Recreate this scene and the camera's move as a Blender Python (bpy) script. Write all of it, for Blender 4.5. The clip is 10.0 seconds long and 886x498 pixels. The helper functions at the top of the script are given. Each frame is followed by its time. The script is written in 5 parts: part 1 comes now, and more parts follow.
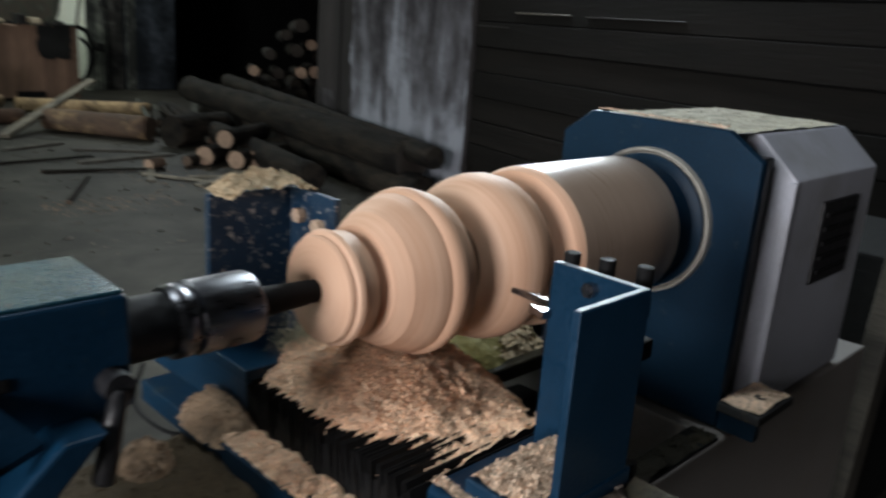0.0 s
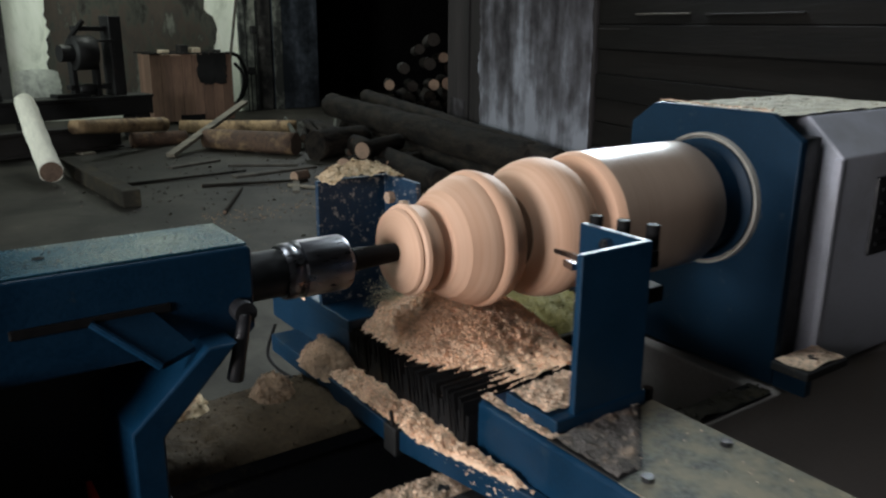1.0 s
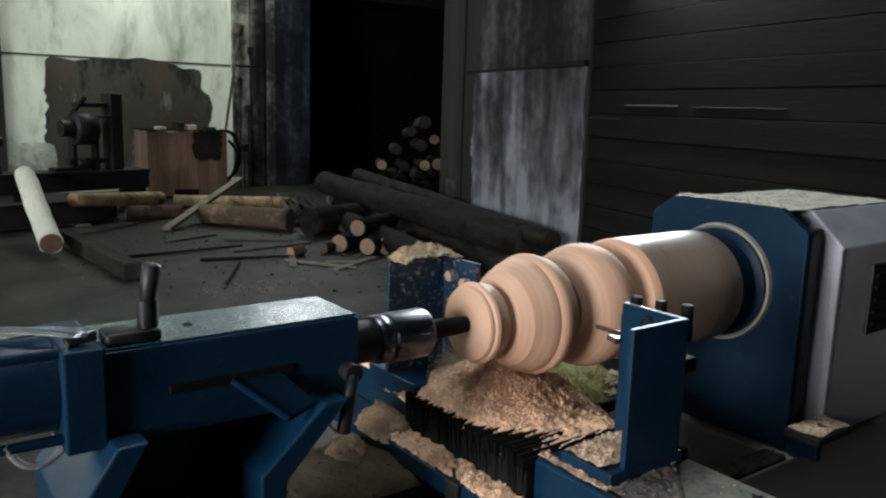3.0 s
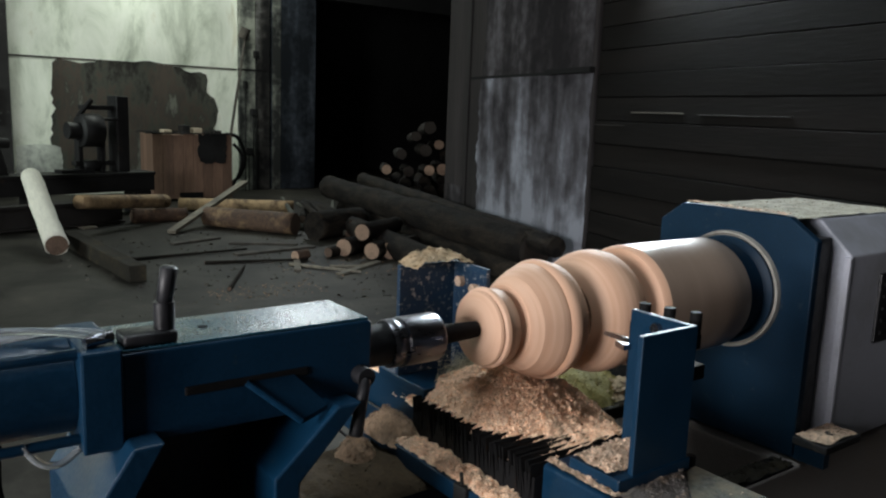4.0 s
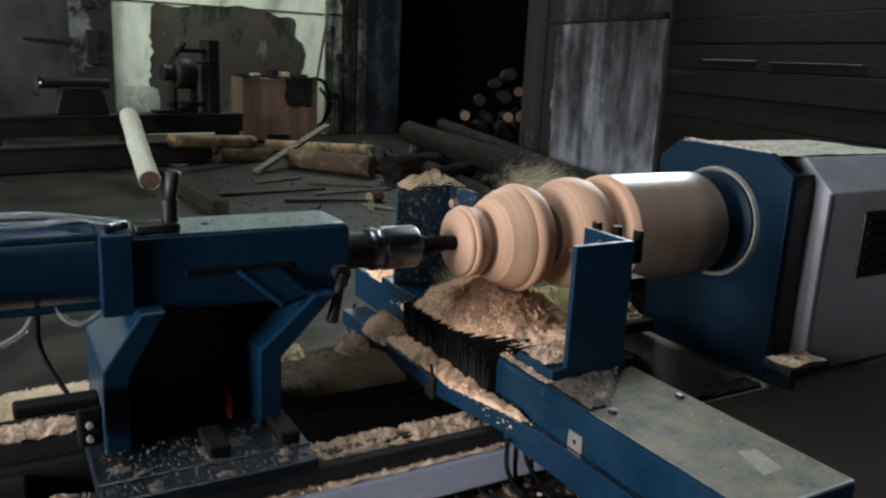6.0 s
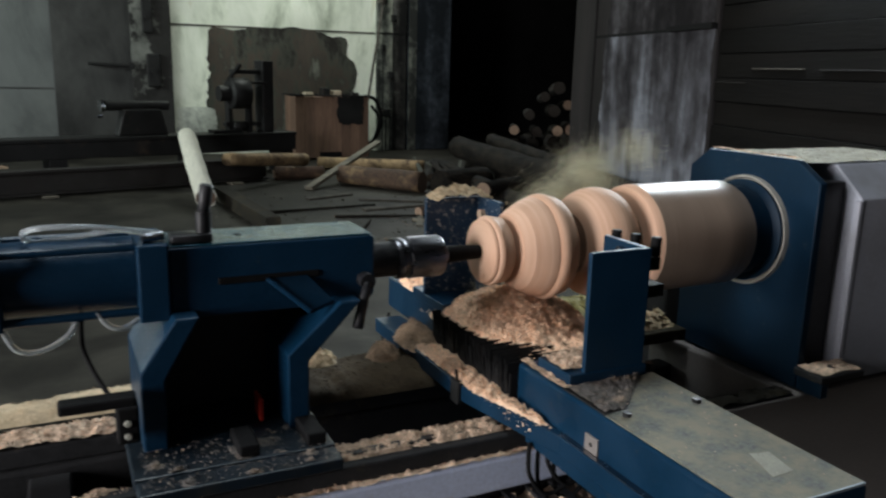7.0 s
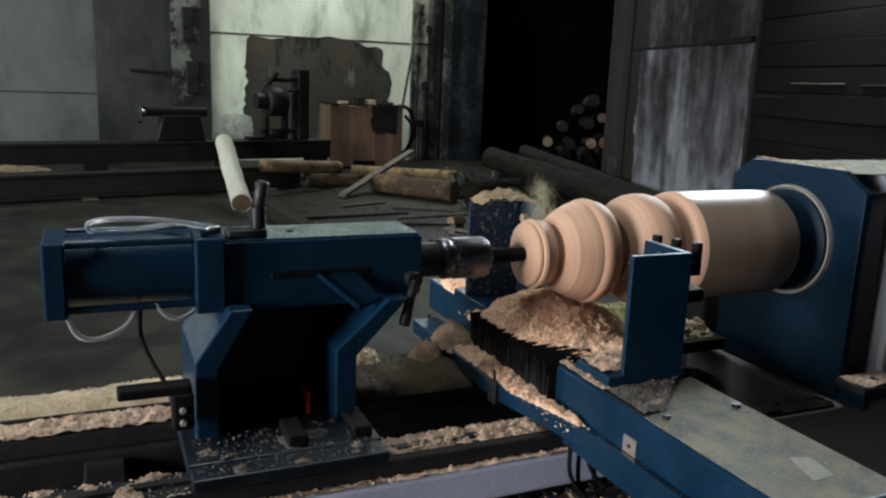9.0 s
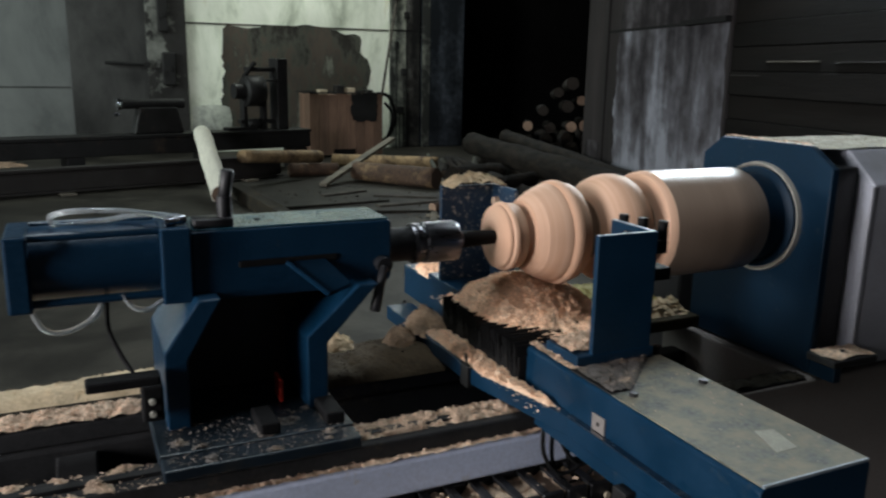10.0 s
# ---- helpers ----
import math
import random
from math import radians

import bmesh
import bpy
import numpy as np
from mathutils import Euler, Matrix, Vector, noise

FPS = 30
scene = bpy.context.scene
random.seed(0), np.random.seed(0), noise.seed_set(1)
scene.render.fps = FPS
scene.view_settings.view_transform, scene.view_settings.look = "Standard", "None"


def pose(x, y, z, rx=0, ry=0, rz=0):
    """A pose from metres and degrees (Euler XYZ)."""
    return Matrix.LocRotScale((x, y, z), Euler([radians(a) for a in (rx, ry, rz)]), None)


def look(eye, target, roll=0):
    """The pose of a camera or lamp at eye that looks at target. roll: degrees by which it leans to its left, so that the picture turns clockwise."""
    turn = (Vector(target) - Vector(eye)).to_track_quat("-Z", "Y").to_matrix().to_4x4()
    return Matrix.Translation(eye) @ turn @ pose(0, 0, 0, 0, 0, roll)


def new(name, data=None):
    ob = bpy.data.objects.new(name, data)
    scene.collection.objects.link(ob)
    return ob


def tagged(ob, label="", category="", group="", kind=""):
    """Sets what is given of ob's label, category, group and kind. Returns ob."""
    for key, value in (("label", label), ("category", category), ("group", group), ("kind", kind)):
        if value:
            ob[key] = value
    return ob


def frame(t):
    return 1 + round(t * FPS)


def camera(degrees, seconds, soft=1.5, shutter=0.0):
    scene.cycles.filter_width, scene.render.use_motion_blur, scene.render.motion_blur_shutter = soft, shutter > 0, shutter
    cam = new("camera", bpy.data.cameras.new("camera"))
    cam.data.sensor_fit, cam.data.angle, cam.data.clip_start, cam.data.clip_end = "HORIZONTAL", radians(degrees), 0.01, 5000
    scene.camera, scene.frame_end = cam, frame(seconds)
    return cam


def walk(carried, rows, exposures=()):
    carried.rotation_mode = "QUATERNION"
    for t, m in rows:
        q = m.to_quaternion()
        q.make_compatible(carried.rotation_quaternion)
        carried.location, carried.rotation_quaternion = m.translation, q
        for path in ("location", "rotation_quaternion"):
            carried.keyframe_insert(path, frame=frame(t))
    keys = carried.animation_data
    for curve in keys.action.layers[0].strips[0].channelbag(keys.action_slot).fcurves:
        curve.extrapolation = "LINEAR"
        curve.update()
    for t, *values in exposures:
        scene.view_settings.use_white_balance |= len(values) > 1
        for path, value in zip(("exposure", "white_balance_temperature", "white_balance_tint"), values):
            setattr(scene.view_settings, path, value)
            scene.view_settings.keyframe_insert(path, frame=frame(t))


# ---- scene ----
cam = camera(58.2, 10.0, 2.2, 0.9)
PATH = [
    (0, (-0.478, -0.656, 1.384), (0.898, 0.689, 0.839), 4.3),
    (0.5, (-0.519, -0.751, 1.392), (0.71, 0.736, 0.865), 1.8),
    (1, (-0.542, -0.886, 1.396), (0.567, 0.688, 0.856), 0.5),
    (1.5, (-0.586, -0.929, 1.411), (0.614, 0.601, 0.945), 2.0),
    (2, (-0.651, -0.932, 1.414), (0.58, 0.571, 0.939), 0.5),
    (2.5, (-0.709, -0.937, 1.428), (0.488, 0.621, 1.052), 1.0),
    (4, (-0.757, -0.935, 1.431), (0.413, 0.651, 1.093), 2.2),
    (4.5, (-0.758, -0.938, 1.426), (0.41, 0.644, 1.06), 2.0),
    (5, (-0.756, -0.954, 1.418), (0.39, 0.637, 1.023), 1.0),
    (5.5, (-0.724, -1.042, 1.414), (0.323, 0.609, 0.993), 2.1),
    (5.7, (-0.716, -1.108, 1.42), (0.296, 0.553, 0.956), 2.8),
    (6.8, (-0.669, -1.228, 1.416), (0.215, 0.506, 0.957), 1.7),
    (7, (-0.676, -1.238, 1.42), (0.182, 0.515, 0.981), 1.5),
    (7.5, (-0.691, -1.247, 1.417), (0.143, 0.52, 0.988), 1.3),
    (8, (-0.701, -1.245, 1.412), (0.122, 0.529, 0.995), 2.1),
    (8.5, (-0.71, -1.25, 1.408), (0.1, 0.528, 0.983), 2.2),
    (9, (-0.714, -1.251, 1.407), (0.08, 0.537, 0.993), 2.3),
    (9.5, (-0.71, -1.254, 1.405), (0.077, 0.534, 0.973), 1.7),
    (10, (-0.69, -1.262, 1.403), (0.136, 0.504, 0.958), 1.1),
]
walk(cam, [(t, look(eye, target, roll)) for t, eye, target, roll in PATH])

# ---- world, lights ----
world = bpy.data.worlds.new("world")
scene.world = world
world.use_nodes = True
wn = world.node_tree
sky = wn.nodes.new("ShaderNodeTexSky")
sky.sky_type = "NISHITA"
sky.sun_disc = False
sky.sun_elevation, sky.sun_rotation = radians(35), radians(250)
wn.links.new(sky.outputs[0], wn.nodes["Background"].inputs[0])
wn.nodes["Background"].inputs[1].default_value = 0.1


def area(name, m, sx, sy, watts, colour):
    lamp = bpy.data.lights.new(name, "AREA")
    lamp.shape, lamp.size, lamp.size_y, lamp.energy, lamp.color = "RECTANGLE", sx, sy, watts, colour
    ob = new(name, lamp)
    ob.matrix_world = m
    return ob


# daylight from unseen openings, assumed from how things are lit: gate and tall window of the left wall, high windows of
# the right wall and over the log store, two roof lights
area("gate_light", look((-5.9, -1.05, 1.85), (0.3, 0.0, 1.05)), 1.9, 1.9, 352, (0.98, 0.96, 0.98))
area("window_light", look((-5.9, 8.6, 3.2), (3.0, 11.0, 2.4)), 3.4, 1.9, 320, (0.88, 1.0, 0.95))
area("high_window_light", look((3.60, 2.55, 2.98), (0.6, 0.4, 1.0)), 0.97, 0.86, 200, (0.82, 0.94, 1.0))
# unseen window, added for the sheen on the tailstock's top
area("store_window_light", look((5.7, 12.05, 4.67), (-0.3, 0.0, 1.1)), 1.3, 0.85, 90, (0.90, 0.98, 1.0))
area("rear_roof_light", look((3.0, 10.2, 5.38), (3.2, 11.4, 2.0)), 1.8, 1.0, 100, (0.92, 1.0, 0.92))
# added overhead fill for the chips on the rails, source unseen
area("roof_light", look((-0.6, 0.7, 5.35), (-0.6, 0.7, 0.0)), 1.2, 1.2, 75, (0.86, 0.96, 1.0))
scene.view_settings.exposure = 0.08

# ---- materials ----


def mat(name, base, rough=0.6, metal=0.0, vary=0.25, scale=8.0, bump=0.15, second=None, second_scale=3.0, second_at=(0.5, 0.65), fine=60.0, stretch=(1, 1, 1), rand=0.0, coat=0.0, spec=0.5, island=0.0):
    m = bpy.data.materials.new(name)
    m.use_nodes = True
    nt = m.node_tree
    N, L = nt.nodes, nt.links
    bsdf = N["Principled BSDF"]
    tc = N.new("ShaderNodeTexCoord")
    mp = N.new("ShaderNodeMapping")
    mp.inputs["Scale"].default_value = stretch
    L.new(tc.outputs["Object"], mp.inputs[0])
    n1 = N.new("ShaderNodeTexNoise")
    n1.inputs["Scale"].default_value, n1.inputs["Detail"].default_value = scale, 6
    L.new(mp.outputs[0], n1.inputs["Vector"])
    n2 = N.new("ShaderNodeTexNoise")
    n2.inputs["Scale"].default_value, n2.inputs["Detail"].default_value = fine, 4
    L.new(mp.outputs[0], n2.inputs["Vector"])
    ad = N.new("ShaderNodeMath")
    ad.operation = "ADD"
    L.new(n1.outputs[0], ad.inputs[0])
    L.new(n2.outputs[0], ad.inputs[1])
    mr = N.new("ShaderNodeMapRange")
    mr.inputs[1].default_value, mr.inputs[2].default_value = 0.7, 1.3
    mr.inputs[3].default_value, mr.inputs[4].default_value = 1 - vary, 1 + vary
    L.new(ad.outputs[0], mr.inputs[0])
    hsv = N.new("ShaderNodeHueSaturation")
    hsv.inputs["Color"].default_value = (*base, 1)
    value = mr.outputs[0]
    if rand:
        oi = N.new("ShaderNodeObjectInfo")
        rr = N.new("ShaderNodeMapRange")
        rr.inputs[3].default_value, rr.inputs[4].default_value = 1 - rand, 1 + rand
        L.new(oi.outputs["Random"], rr.inputs[0])
        mu = N.new("ShaderNodeMath")
        mu.operation = "MULTIPLY"
        L.new(rr.outputs[0], mu.inputs[0])
        L.new(value, mu.inputs[1])
        value = mu.outputs[0]
    if island:
        gi = N.new("ShaderNodeNewGeometry")
        ri = N.new("ShaderNodeMapRange")
        ri.inputs[3].default_value, ri.inputs[4].default_value = 1 - island, 1 + island
        L.new(gi.outputs["Random Per Island"], ri.inputs[0])
        mi = N.new("ShaderNodeMath")
        mi.operation = "MULTIPLY"
        L.new(ri.outputs[0], mi.inputs[0])
        L.new(value, mi.inputs[1])
        value = mi.outputs[0]
    L.new(value, hsv.inputs["Value"])
    colour = hsv.outputs[0]
    if second:
        n3 = N.new("ShaderNodeTexNoise")
        n3.inputs["Scale"].default_value, n3.inputs["Detail"].default_value, n3.inputs["Roughness"].default_value = second_scale, 8, 0.65
        L.new(mp.outputs[0], n3.inputs["Vector"])
        rp = N.new("ShaderNodeMapRange")
        rp.inputs[1].default_value, rp.inputs[2].default_value = second_at
        L.new(n3.outputs[0], rp.inputs[0])
        mx = N.new("ShaderNodeMix")
        mx.data_type = "RGBA"
        L.new(rp.outputs[0], mx.inputs[0])
        L.new(colour, mx.inputs[6])
        mx.inputs[7].default_value = (*second, 1)
        colour = mx.outputs[2]
    L.new(colour, bsdf.inputs["Base Color"])
    bsdf.inputs["Metallic"].default_value = metal
    bsdf.inputs["Specular IOR Level"].default_value = spec
    r2 = N.new("ShaderNodeMapRange")
    r2.inputs[1].default_value, r2.inputs[2].default_value = 0.7, 1.3
    r2.inputs[3].default_value, r2.inputs[4].default_value = max(0.05, rough - 0.12), min(1, rough + 0.12)
    L.new(ad.outputs[0], r2.inputs[0])
    L.new(r2.outputs[0], bsdf.inputs["Roughness"])
    if coat:
        bsdf.inputs["Coat Weight"].default_value = coat
    if bump:
        bp = N.new("ShaderNodeBump")
        bp.inputs["Strength"].default_value = bump
        bp.inputs["Distance"].default_value = 0.01
        L.new(ad.outputs[0], bp.inputs["Height"])
        L.new(bp.outputs[0], bsdf.inputs["Normal"])
    return m



def mottled(name, stops, scale, stretch, rough=0.9, bump=0.3, detail=10, warp=0.4):
    """Old plaster: cloudy noise pushed through several tones, with finer blotches over it."""
    m = bpy.data.materials.new(name)
    m.use_nodes = True
    N, L = m.node_tree.nodes, m.node_tree.links
    b = N["Principled BSDF"]
    tc = N.new("ShaderNodeTexCoord")
    mp = N.new("ShaderNodeMapping")
    mp.inputs["Scale"].default_value = stretch
    L.new(tc.outputs["Object"], mp.inputs[0])
    n = N.new("ShaderNodeTexNoise")
    n.inputs["Scale"].default_value, n.inputs["Detail"].default_value, n.inputs["Roughness"].default_value, n.inputs["Distortion"].default_value = scale, detail, 0.68, warp
    L.new(mp.outputs[0], n.inputs["Vector"])
    r = N.new("ShaderNodeValToRGB")
    while len(r.color_ramp.elements) < len(stops):
        r.color_ramp.elements.new(0.5)
    for e, (p, c) in zip(r.color_ramp.elements, stops):
        e.position, e.color = p, (*c, 1)
    L.new(n.outputs[0], r.inputs[0])
    n2 = N.new("ShaderNodeTexNoise")
    n2.inputs["Scale"].default_value, n2.inputs["Detail"].default_value = scale * 0.3, 4
    L.new(mp.outputs[0], n2.inputs["Vector"])
    mr = N.new("ShaderNodeMapRange")
    mr.inputs[1].default_value, mr.inputs[2].default_value, mr.inputs[3].default_value, mr.inputs[4].default_value = 0.35, 0.65, 0.65, 1.2
    L.new(n2.outputs[0], mr.inputs[0])
    h = N.new("ShaderNodeHueSaturation")
    L.new(r.outputs[0], h.inputs["Color"])
    L.new(mr.outputs[0], h.inputs["Value"])
    L.new(h.outputs[0], b.inputs["Base Color"])
    b.inputs["Roughness"].default_value = rough
    b.inputs["Specular IOR Level"].default_value = 0.2
    bp = N.new("ShaderNodeBump")
    bp.inputs["Strength"].default_value, bp.inputs["Distance"].default_value = bump, 0.02
    L.new(n.outputs[0], bp.inputs["Height"])
    L.new(bp.outputs[0], b.inputs["Normal"])
    return m


BLUE = mat("blue_enamel", (0.002, 0.024, 0.055), 0.4, 0, 0.2, 12, 0.04, (0.04, 0.055, 0.06), 26, (0.62, 0.8), 220, spec=0.35)
BLUE_HEAD = mat("dull_navy_enamel", (0.0015, 0.016, 0.036), 0.5, 0, 0.25, 9, 0.04, (0.03, 0.045, 0.055), 40, (0.62, 0.76), 260, spec=0.18)
# tailstock base plate and skirt: darker base than BLUE
BLUE_DARK = mat("darker_blue_enamel", (0.002, 0.009, 0.017), 0.45, 0, 0.3, 12, 0.05, (0.02, 0.022, 0.021), 22, (0.5, 0.75), 220)
# tailstock top plate: paler base than BLUE, with dust spots
BLUE_TOP = mat("paler_blue_enamel_dusty", (0.010, 0.050, 0.076), 0.25, 0, 0.3, 14, 0.08, (0.13, 0.125, 0.095), 16, (0.52, 0.78), 300)
CREAM = mat("speckled_dusty_cover", (0.115, 0.122, 0.108), 0.7, 0, 0.7, 140, 0.05, (0.235, 0.21, 0.15), 24, (0.38, 0.62), 620, spec=0.12)
DUSTFILM = mat("settled_dust_film", (0.36, 0.35, 0.29), 0.8, 0, 0.35, 60, 0.06, (0.25, 0.25, 0.21), 30, (0.48, 0.72), 420, spec=0.1)
GREY = mat("light_grey_enamel", (0.37, 0.38, 0.43), 0.45, 0, 0.08, 6, 0.02, (0.27, 0.27, 0.28), 5, (0.5, 0.75), 120)
BASEGREY = mat("grey_base_enamel", (0.215, 0.197, 0.187), 0.75, 0, 0.12, 3, 0.03, (0.2, 0.17, 0.148), 4, (0.5, 0.8), 150, spec=0.25)
WHITEBEAM = mat("pale_blue_grey_beam", (0.64, 0.71, 0.90), 0.5, 0, 0.12, 6, 0.03, (0.5, 0.47, 0.46), 18, (0.6, 0.75), 150)
STEEL = mat("polished_steel", (0.3, 0.3, 0.32), 0.2, 1.0, 0.15, 20, 0.03, None, fine=200, stretch=(0.2, 1, 1))
RAIL = mat("oily_rail_steel", (0.025, 0.025, 0.026), 0.65, 0.0, 0.3, 15, 0.05, (0.10, 0.08, 0.055), 20, (0.6, 0.75), 150, spec=0.2)
# the next two blacks also stand in for shade in the lathe's recesses
BLACK = mat("black_plastic_and_shade", (0.012, 0.012, 0.014), 0.45, 0, 0.3, 30, 0.05)
RUBBER_AND_SHADE = mat("black_rubber_and_shade", (0.0045, 0.0045, 0.005), 0.75, 0, 0.3, 40, 0.05, spec=0.2)
OILED = mat("dark_oiled_steel", (0.022, 0.022, 0.024), 0.5, 0.4, 0.3, 30, 0.05)
CHIP = mat("fresh_wood_chips", (0.88, 0.62, 0.43), 0.9, 0, 0.2, 30, 0.3, (0.72, 0.44, 0.28), 60, (0.5, 0.75), 220, island=0.32)
DUST = mat("pale_sawdust", (0.66, 0.49, 0.36), 0.95, 0, 0.3, 24, 0.3, (0.25, 0.17, 0.115), 45, (0.5, 0.7), 200, island=0.4)
YELLOWDUST = mat("yellowish_sawdust", (0.56, 0.44, 0.29), 0.95, 0, 0.2, 20, 0.3, (0.36, 0.27, 0.16), 16, (0.5, 0.75), 160, island=0.2)
TANDUST = mat("tan_settled_dust", (0.25, 0.165, 0.105), 0.95, 0, 0.3, 22, 0.3, (0.13, 0.088, 0.058), 26, (0.45, 0.7), 160, island=0.3)
GREENDUST = mat("yellow_green_sawdust", (0.33, 0.28, 0.10), 0.95, 0, 0.3, 14, 0.3, (0.17, 0.15, 0.055), 10, (0.45, 0.7), 120, island=0.15)
RED = mat("red_plastic", (0.5, 0.035, 0.02), 0.4)
FLOOR = mottled("worn_concrete_floor", ((0.32, (0.0061, 0.0052, 0.0041)), (0.45, (0.0181, 0.0163, 0.0128)), (0.55, (0.0341, 0.0313, 0.0251)), (0.66, (0.0517, 0.0467, 0.0369)), (0.76, (0.0990, 0.0880, 0.0660))), 1.5, (1, 1, 1), 0.62, 0.2, 12)
PLASTER = mottled("whitewashed_plaster", ((0.28, (0.24, 0.26, 0.21)), (0.40, (0.50, 0.54, 0.44)), (0.52, (0.74, 0.78, 0.66)), (0.62, (0.82, 0.85, 0.74)), (0.75, (0.60, 0.58, 0.42))), 1.5, (1.3, 1.3, 0.55), 0.85, 0.15)
PIER = mat("blotched_whitewash", (0.15, 0.155, 0.14), 0.9, 0, 0.35, 2.0, 0.3, (0.018, 0.017, 0.016), 2.2, (0.44, 0.50), 12)
GREYWALL = mottled("grey_cement_render", ((0.3, (0.07, 0.074, 0.073)), (0.5, (0.13, 0.137, 0.136)), (0.7, (0.17, 0.177, 0.173))), 0.9, (1.2, 1.2, 0.6), 0.85, 0.15)
GREYWALL2 = mottled("darker_cement_render", ((0.3, (0.025, 0.025, 0.025)), (0.5, (0.05, 0.05, 0.049)), (0.7, (0.075, 0.075, 0.073))), 1.2, (1.2, 1.2, 0.6), 0.85, 0.15)
PATCH = mottled("exposed_dark_render", ((0.30, (0.012, 0.011, 0.010)), (0.43, (0.035, 0.032, 0.028)), (0.50, (0.07, 0.074, 0.06)), (0.56, (0.088, 0.07, 0.056)), (0.62, (0.065, 0.062, 0.052)), (0.74, (0.24, 0.25, 0.205))), 2.6, (1, 1, 0.45), 0.9, 0.3, 12, 0.15)
PILLAR = mat("stained_pillar_render", (0.032, 0.028, 0.028), 0.9, 0, 0.45, 2.0, 0.35, (0.022, 0.02, 0.02), 1.5, (0.42, 0.62), 12, (2.6, 2.6, 0.3), spec=0.15)
BOARD = mat("sooty_boards", (0.0085, 0.0072, 0.0064), 0.8, 0, 0.35, 2.2, 0.25, (0.004, 0.0037, 0.0035), 1.2, (0.4, 0.7), 18, (3, 0.3, 3), rand=0.4, spec=0.1)
NEAR_BLACK = mat("near_black_wall", (0.012, 0.012, 0.012), 0.9, 0, 0.3, 2, 0.2, spec=0.1)
CEIL = mat("dark_roof_sheet", (0.052, 0.052, 0.051), 0.85, 0, 0.3, 1.5, 0.2)
ROOFDUST = mat("grey_yellow_roof_dust", (0.34, 0.31, 0.235), 0.95, 0, 0.35, 40, 0.3, (0.2, 0.185, 0.14), 26, (0.45, 0.65), 220, island=0.3)
GREYDUST = mat("grey_mixed_dust", (0.13, 0.115, 0.105), 0.95, 0, 0.35, 30, 0.3, (0.4, 0.3, 0.22), 40, (0.5, 0.7), 160)
SPRAY = mat("airborne_dust", (0.56, 0.55, 0.40), 0.95, 0, 0.2, 30, 0.0)
BROWNDUST = mat("dark_brown_dust", (0.06, 0.043, 0.026), 0.95, 0, 0.3, 14, 0.3, (0.028, 0.021, 0.014), 9, (0.45, 0.7), 120, spec=0.2)
DARKSTEEL = mat("dark_polished_steel", (0.16, 0.16, 0.175), 0.32, 1.0, 0.15, 20, 0.03, None, fine=200, stretch=(0.2, 1, 1))
BLUE_SPLASHED = mat("dust_splashed_blue", (0.002, 0.026, 0.062), 0.5, 0, 0.2, 12, 0.1, (0.36, 0.34, 0.32), 95, (0.56, 0.66), 260)
DARKBOARD = mat("dark_brown_board", (0.02, 0.0175, 0.0125), 0.85, 0, 0.4, 6, 0.3, (0.06, 0.047, 0.027), 6, (0.52, 0.72), 60, spec=0.2)
EDGE = mat("bare_sawn_edge", (0.3, 0.35, 0.40), 0.55, 0.1, 0.2, 30, 0.05)
# trunk butt, and stack ends with the store's shade in the colour
BARE_DARK = mat("dark_butt_and_shaded_end", (0.020, 0.014, 0.010), 0.9, 0, 0.35, 14, 0.3, (0.012, 0.008, 0.006), 9, (0.5, 0.7), 80)
GREYBARK = mat("grey_green_bark", (0.06, 0.062, 0.048), 0.9, 0, 0.5, 7, 0.5, (0.02, 0.019, 0.015), 4, (0.45, 0.65), 40, (0.5, 1.4, 1.4))
BARK = mat("log_bark", (0.020, 0.0155, 0.0115), 0.9, 0, 0.75, 9, 0.9, (0.0045, 0.0035, 0.003), 6, (0.44, 0.58), 45, (1.6, 1.6, 0.5), rand=0.35, spec=0.2)
BARE = mat("peeled_log", (0.40, 0.275, 0.145), 0.8, 0, 0.35, 6, 0.3, (0.10, 0.062, 0.036), 3.2, (0.45, 0.62), 40, (0.6, 1.4, 1.4), rand=0.25)
CUT_BROWN = mat("dark_brown_log_end", (0.11, 0.072, 0.05), 0.9, 0, 0.35, 14, 0.3, (0.06, 0.04, 0.03), 9, (0.5, 0.7), 80, rand=0.4)
CUT = mat("sawn_log_end", (0.30, 0.20, 0.14), 0.85, 0, 0.3, 14, 0.3, (0.17, 0.12, 0.085), 9, (0.5, 0.7), 80, rand=0.35)
BARE_OLD = mat("half_peeled_log", (0.085, 0.05, 0.032), 0.85, 0, 0.5, 5, 0.5, (0.24, 0.16, 0.085), 2.6, (0.5, 0.62), 40, (0.6, 1.4, 1.4))
PALELOG = mat("pale_turned_log", (0.72, 0.70, 0.60), 0.7, 0, 0.12, 5, 0.1, (0.46, 0.40, 0.27), 4, (0.6, 0.75), 40, (1, 1, 0.2))
DARKTIMBER = mat("dark_weathered_timber", (0.07, 0.062, 0.05), 0.85, 0, 0.4, 6, 0.3, (0.035, 0.03, 0.025), 5, (0.45, 0.65), 60, (2, 0.2, 2))
PLANK = mat("weathered_plank", (0.17, 0.15, 0.115), 0.85, 0, 0.35, 6, 0.3, (0.1, 0.09, 0.075), 5, (0.45, 0.65), 60, (0.2, 2, 2), rand=0.3)
CRATE = mat("red_brown_boards", (0.17, 0.1, 0.068), 0.75, 0, 0.3, 5, 0.2, (0.1, 0.06, 0.045), 4, (0.5, 0.7), 40, (2, 2, 0.2), rand=0.25)
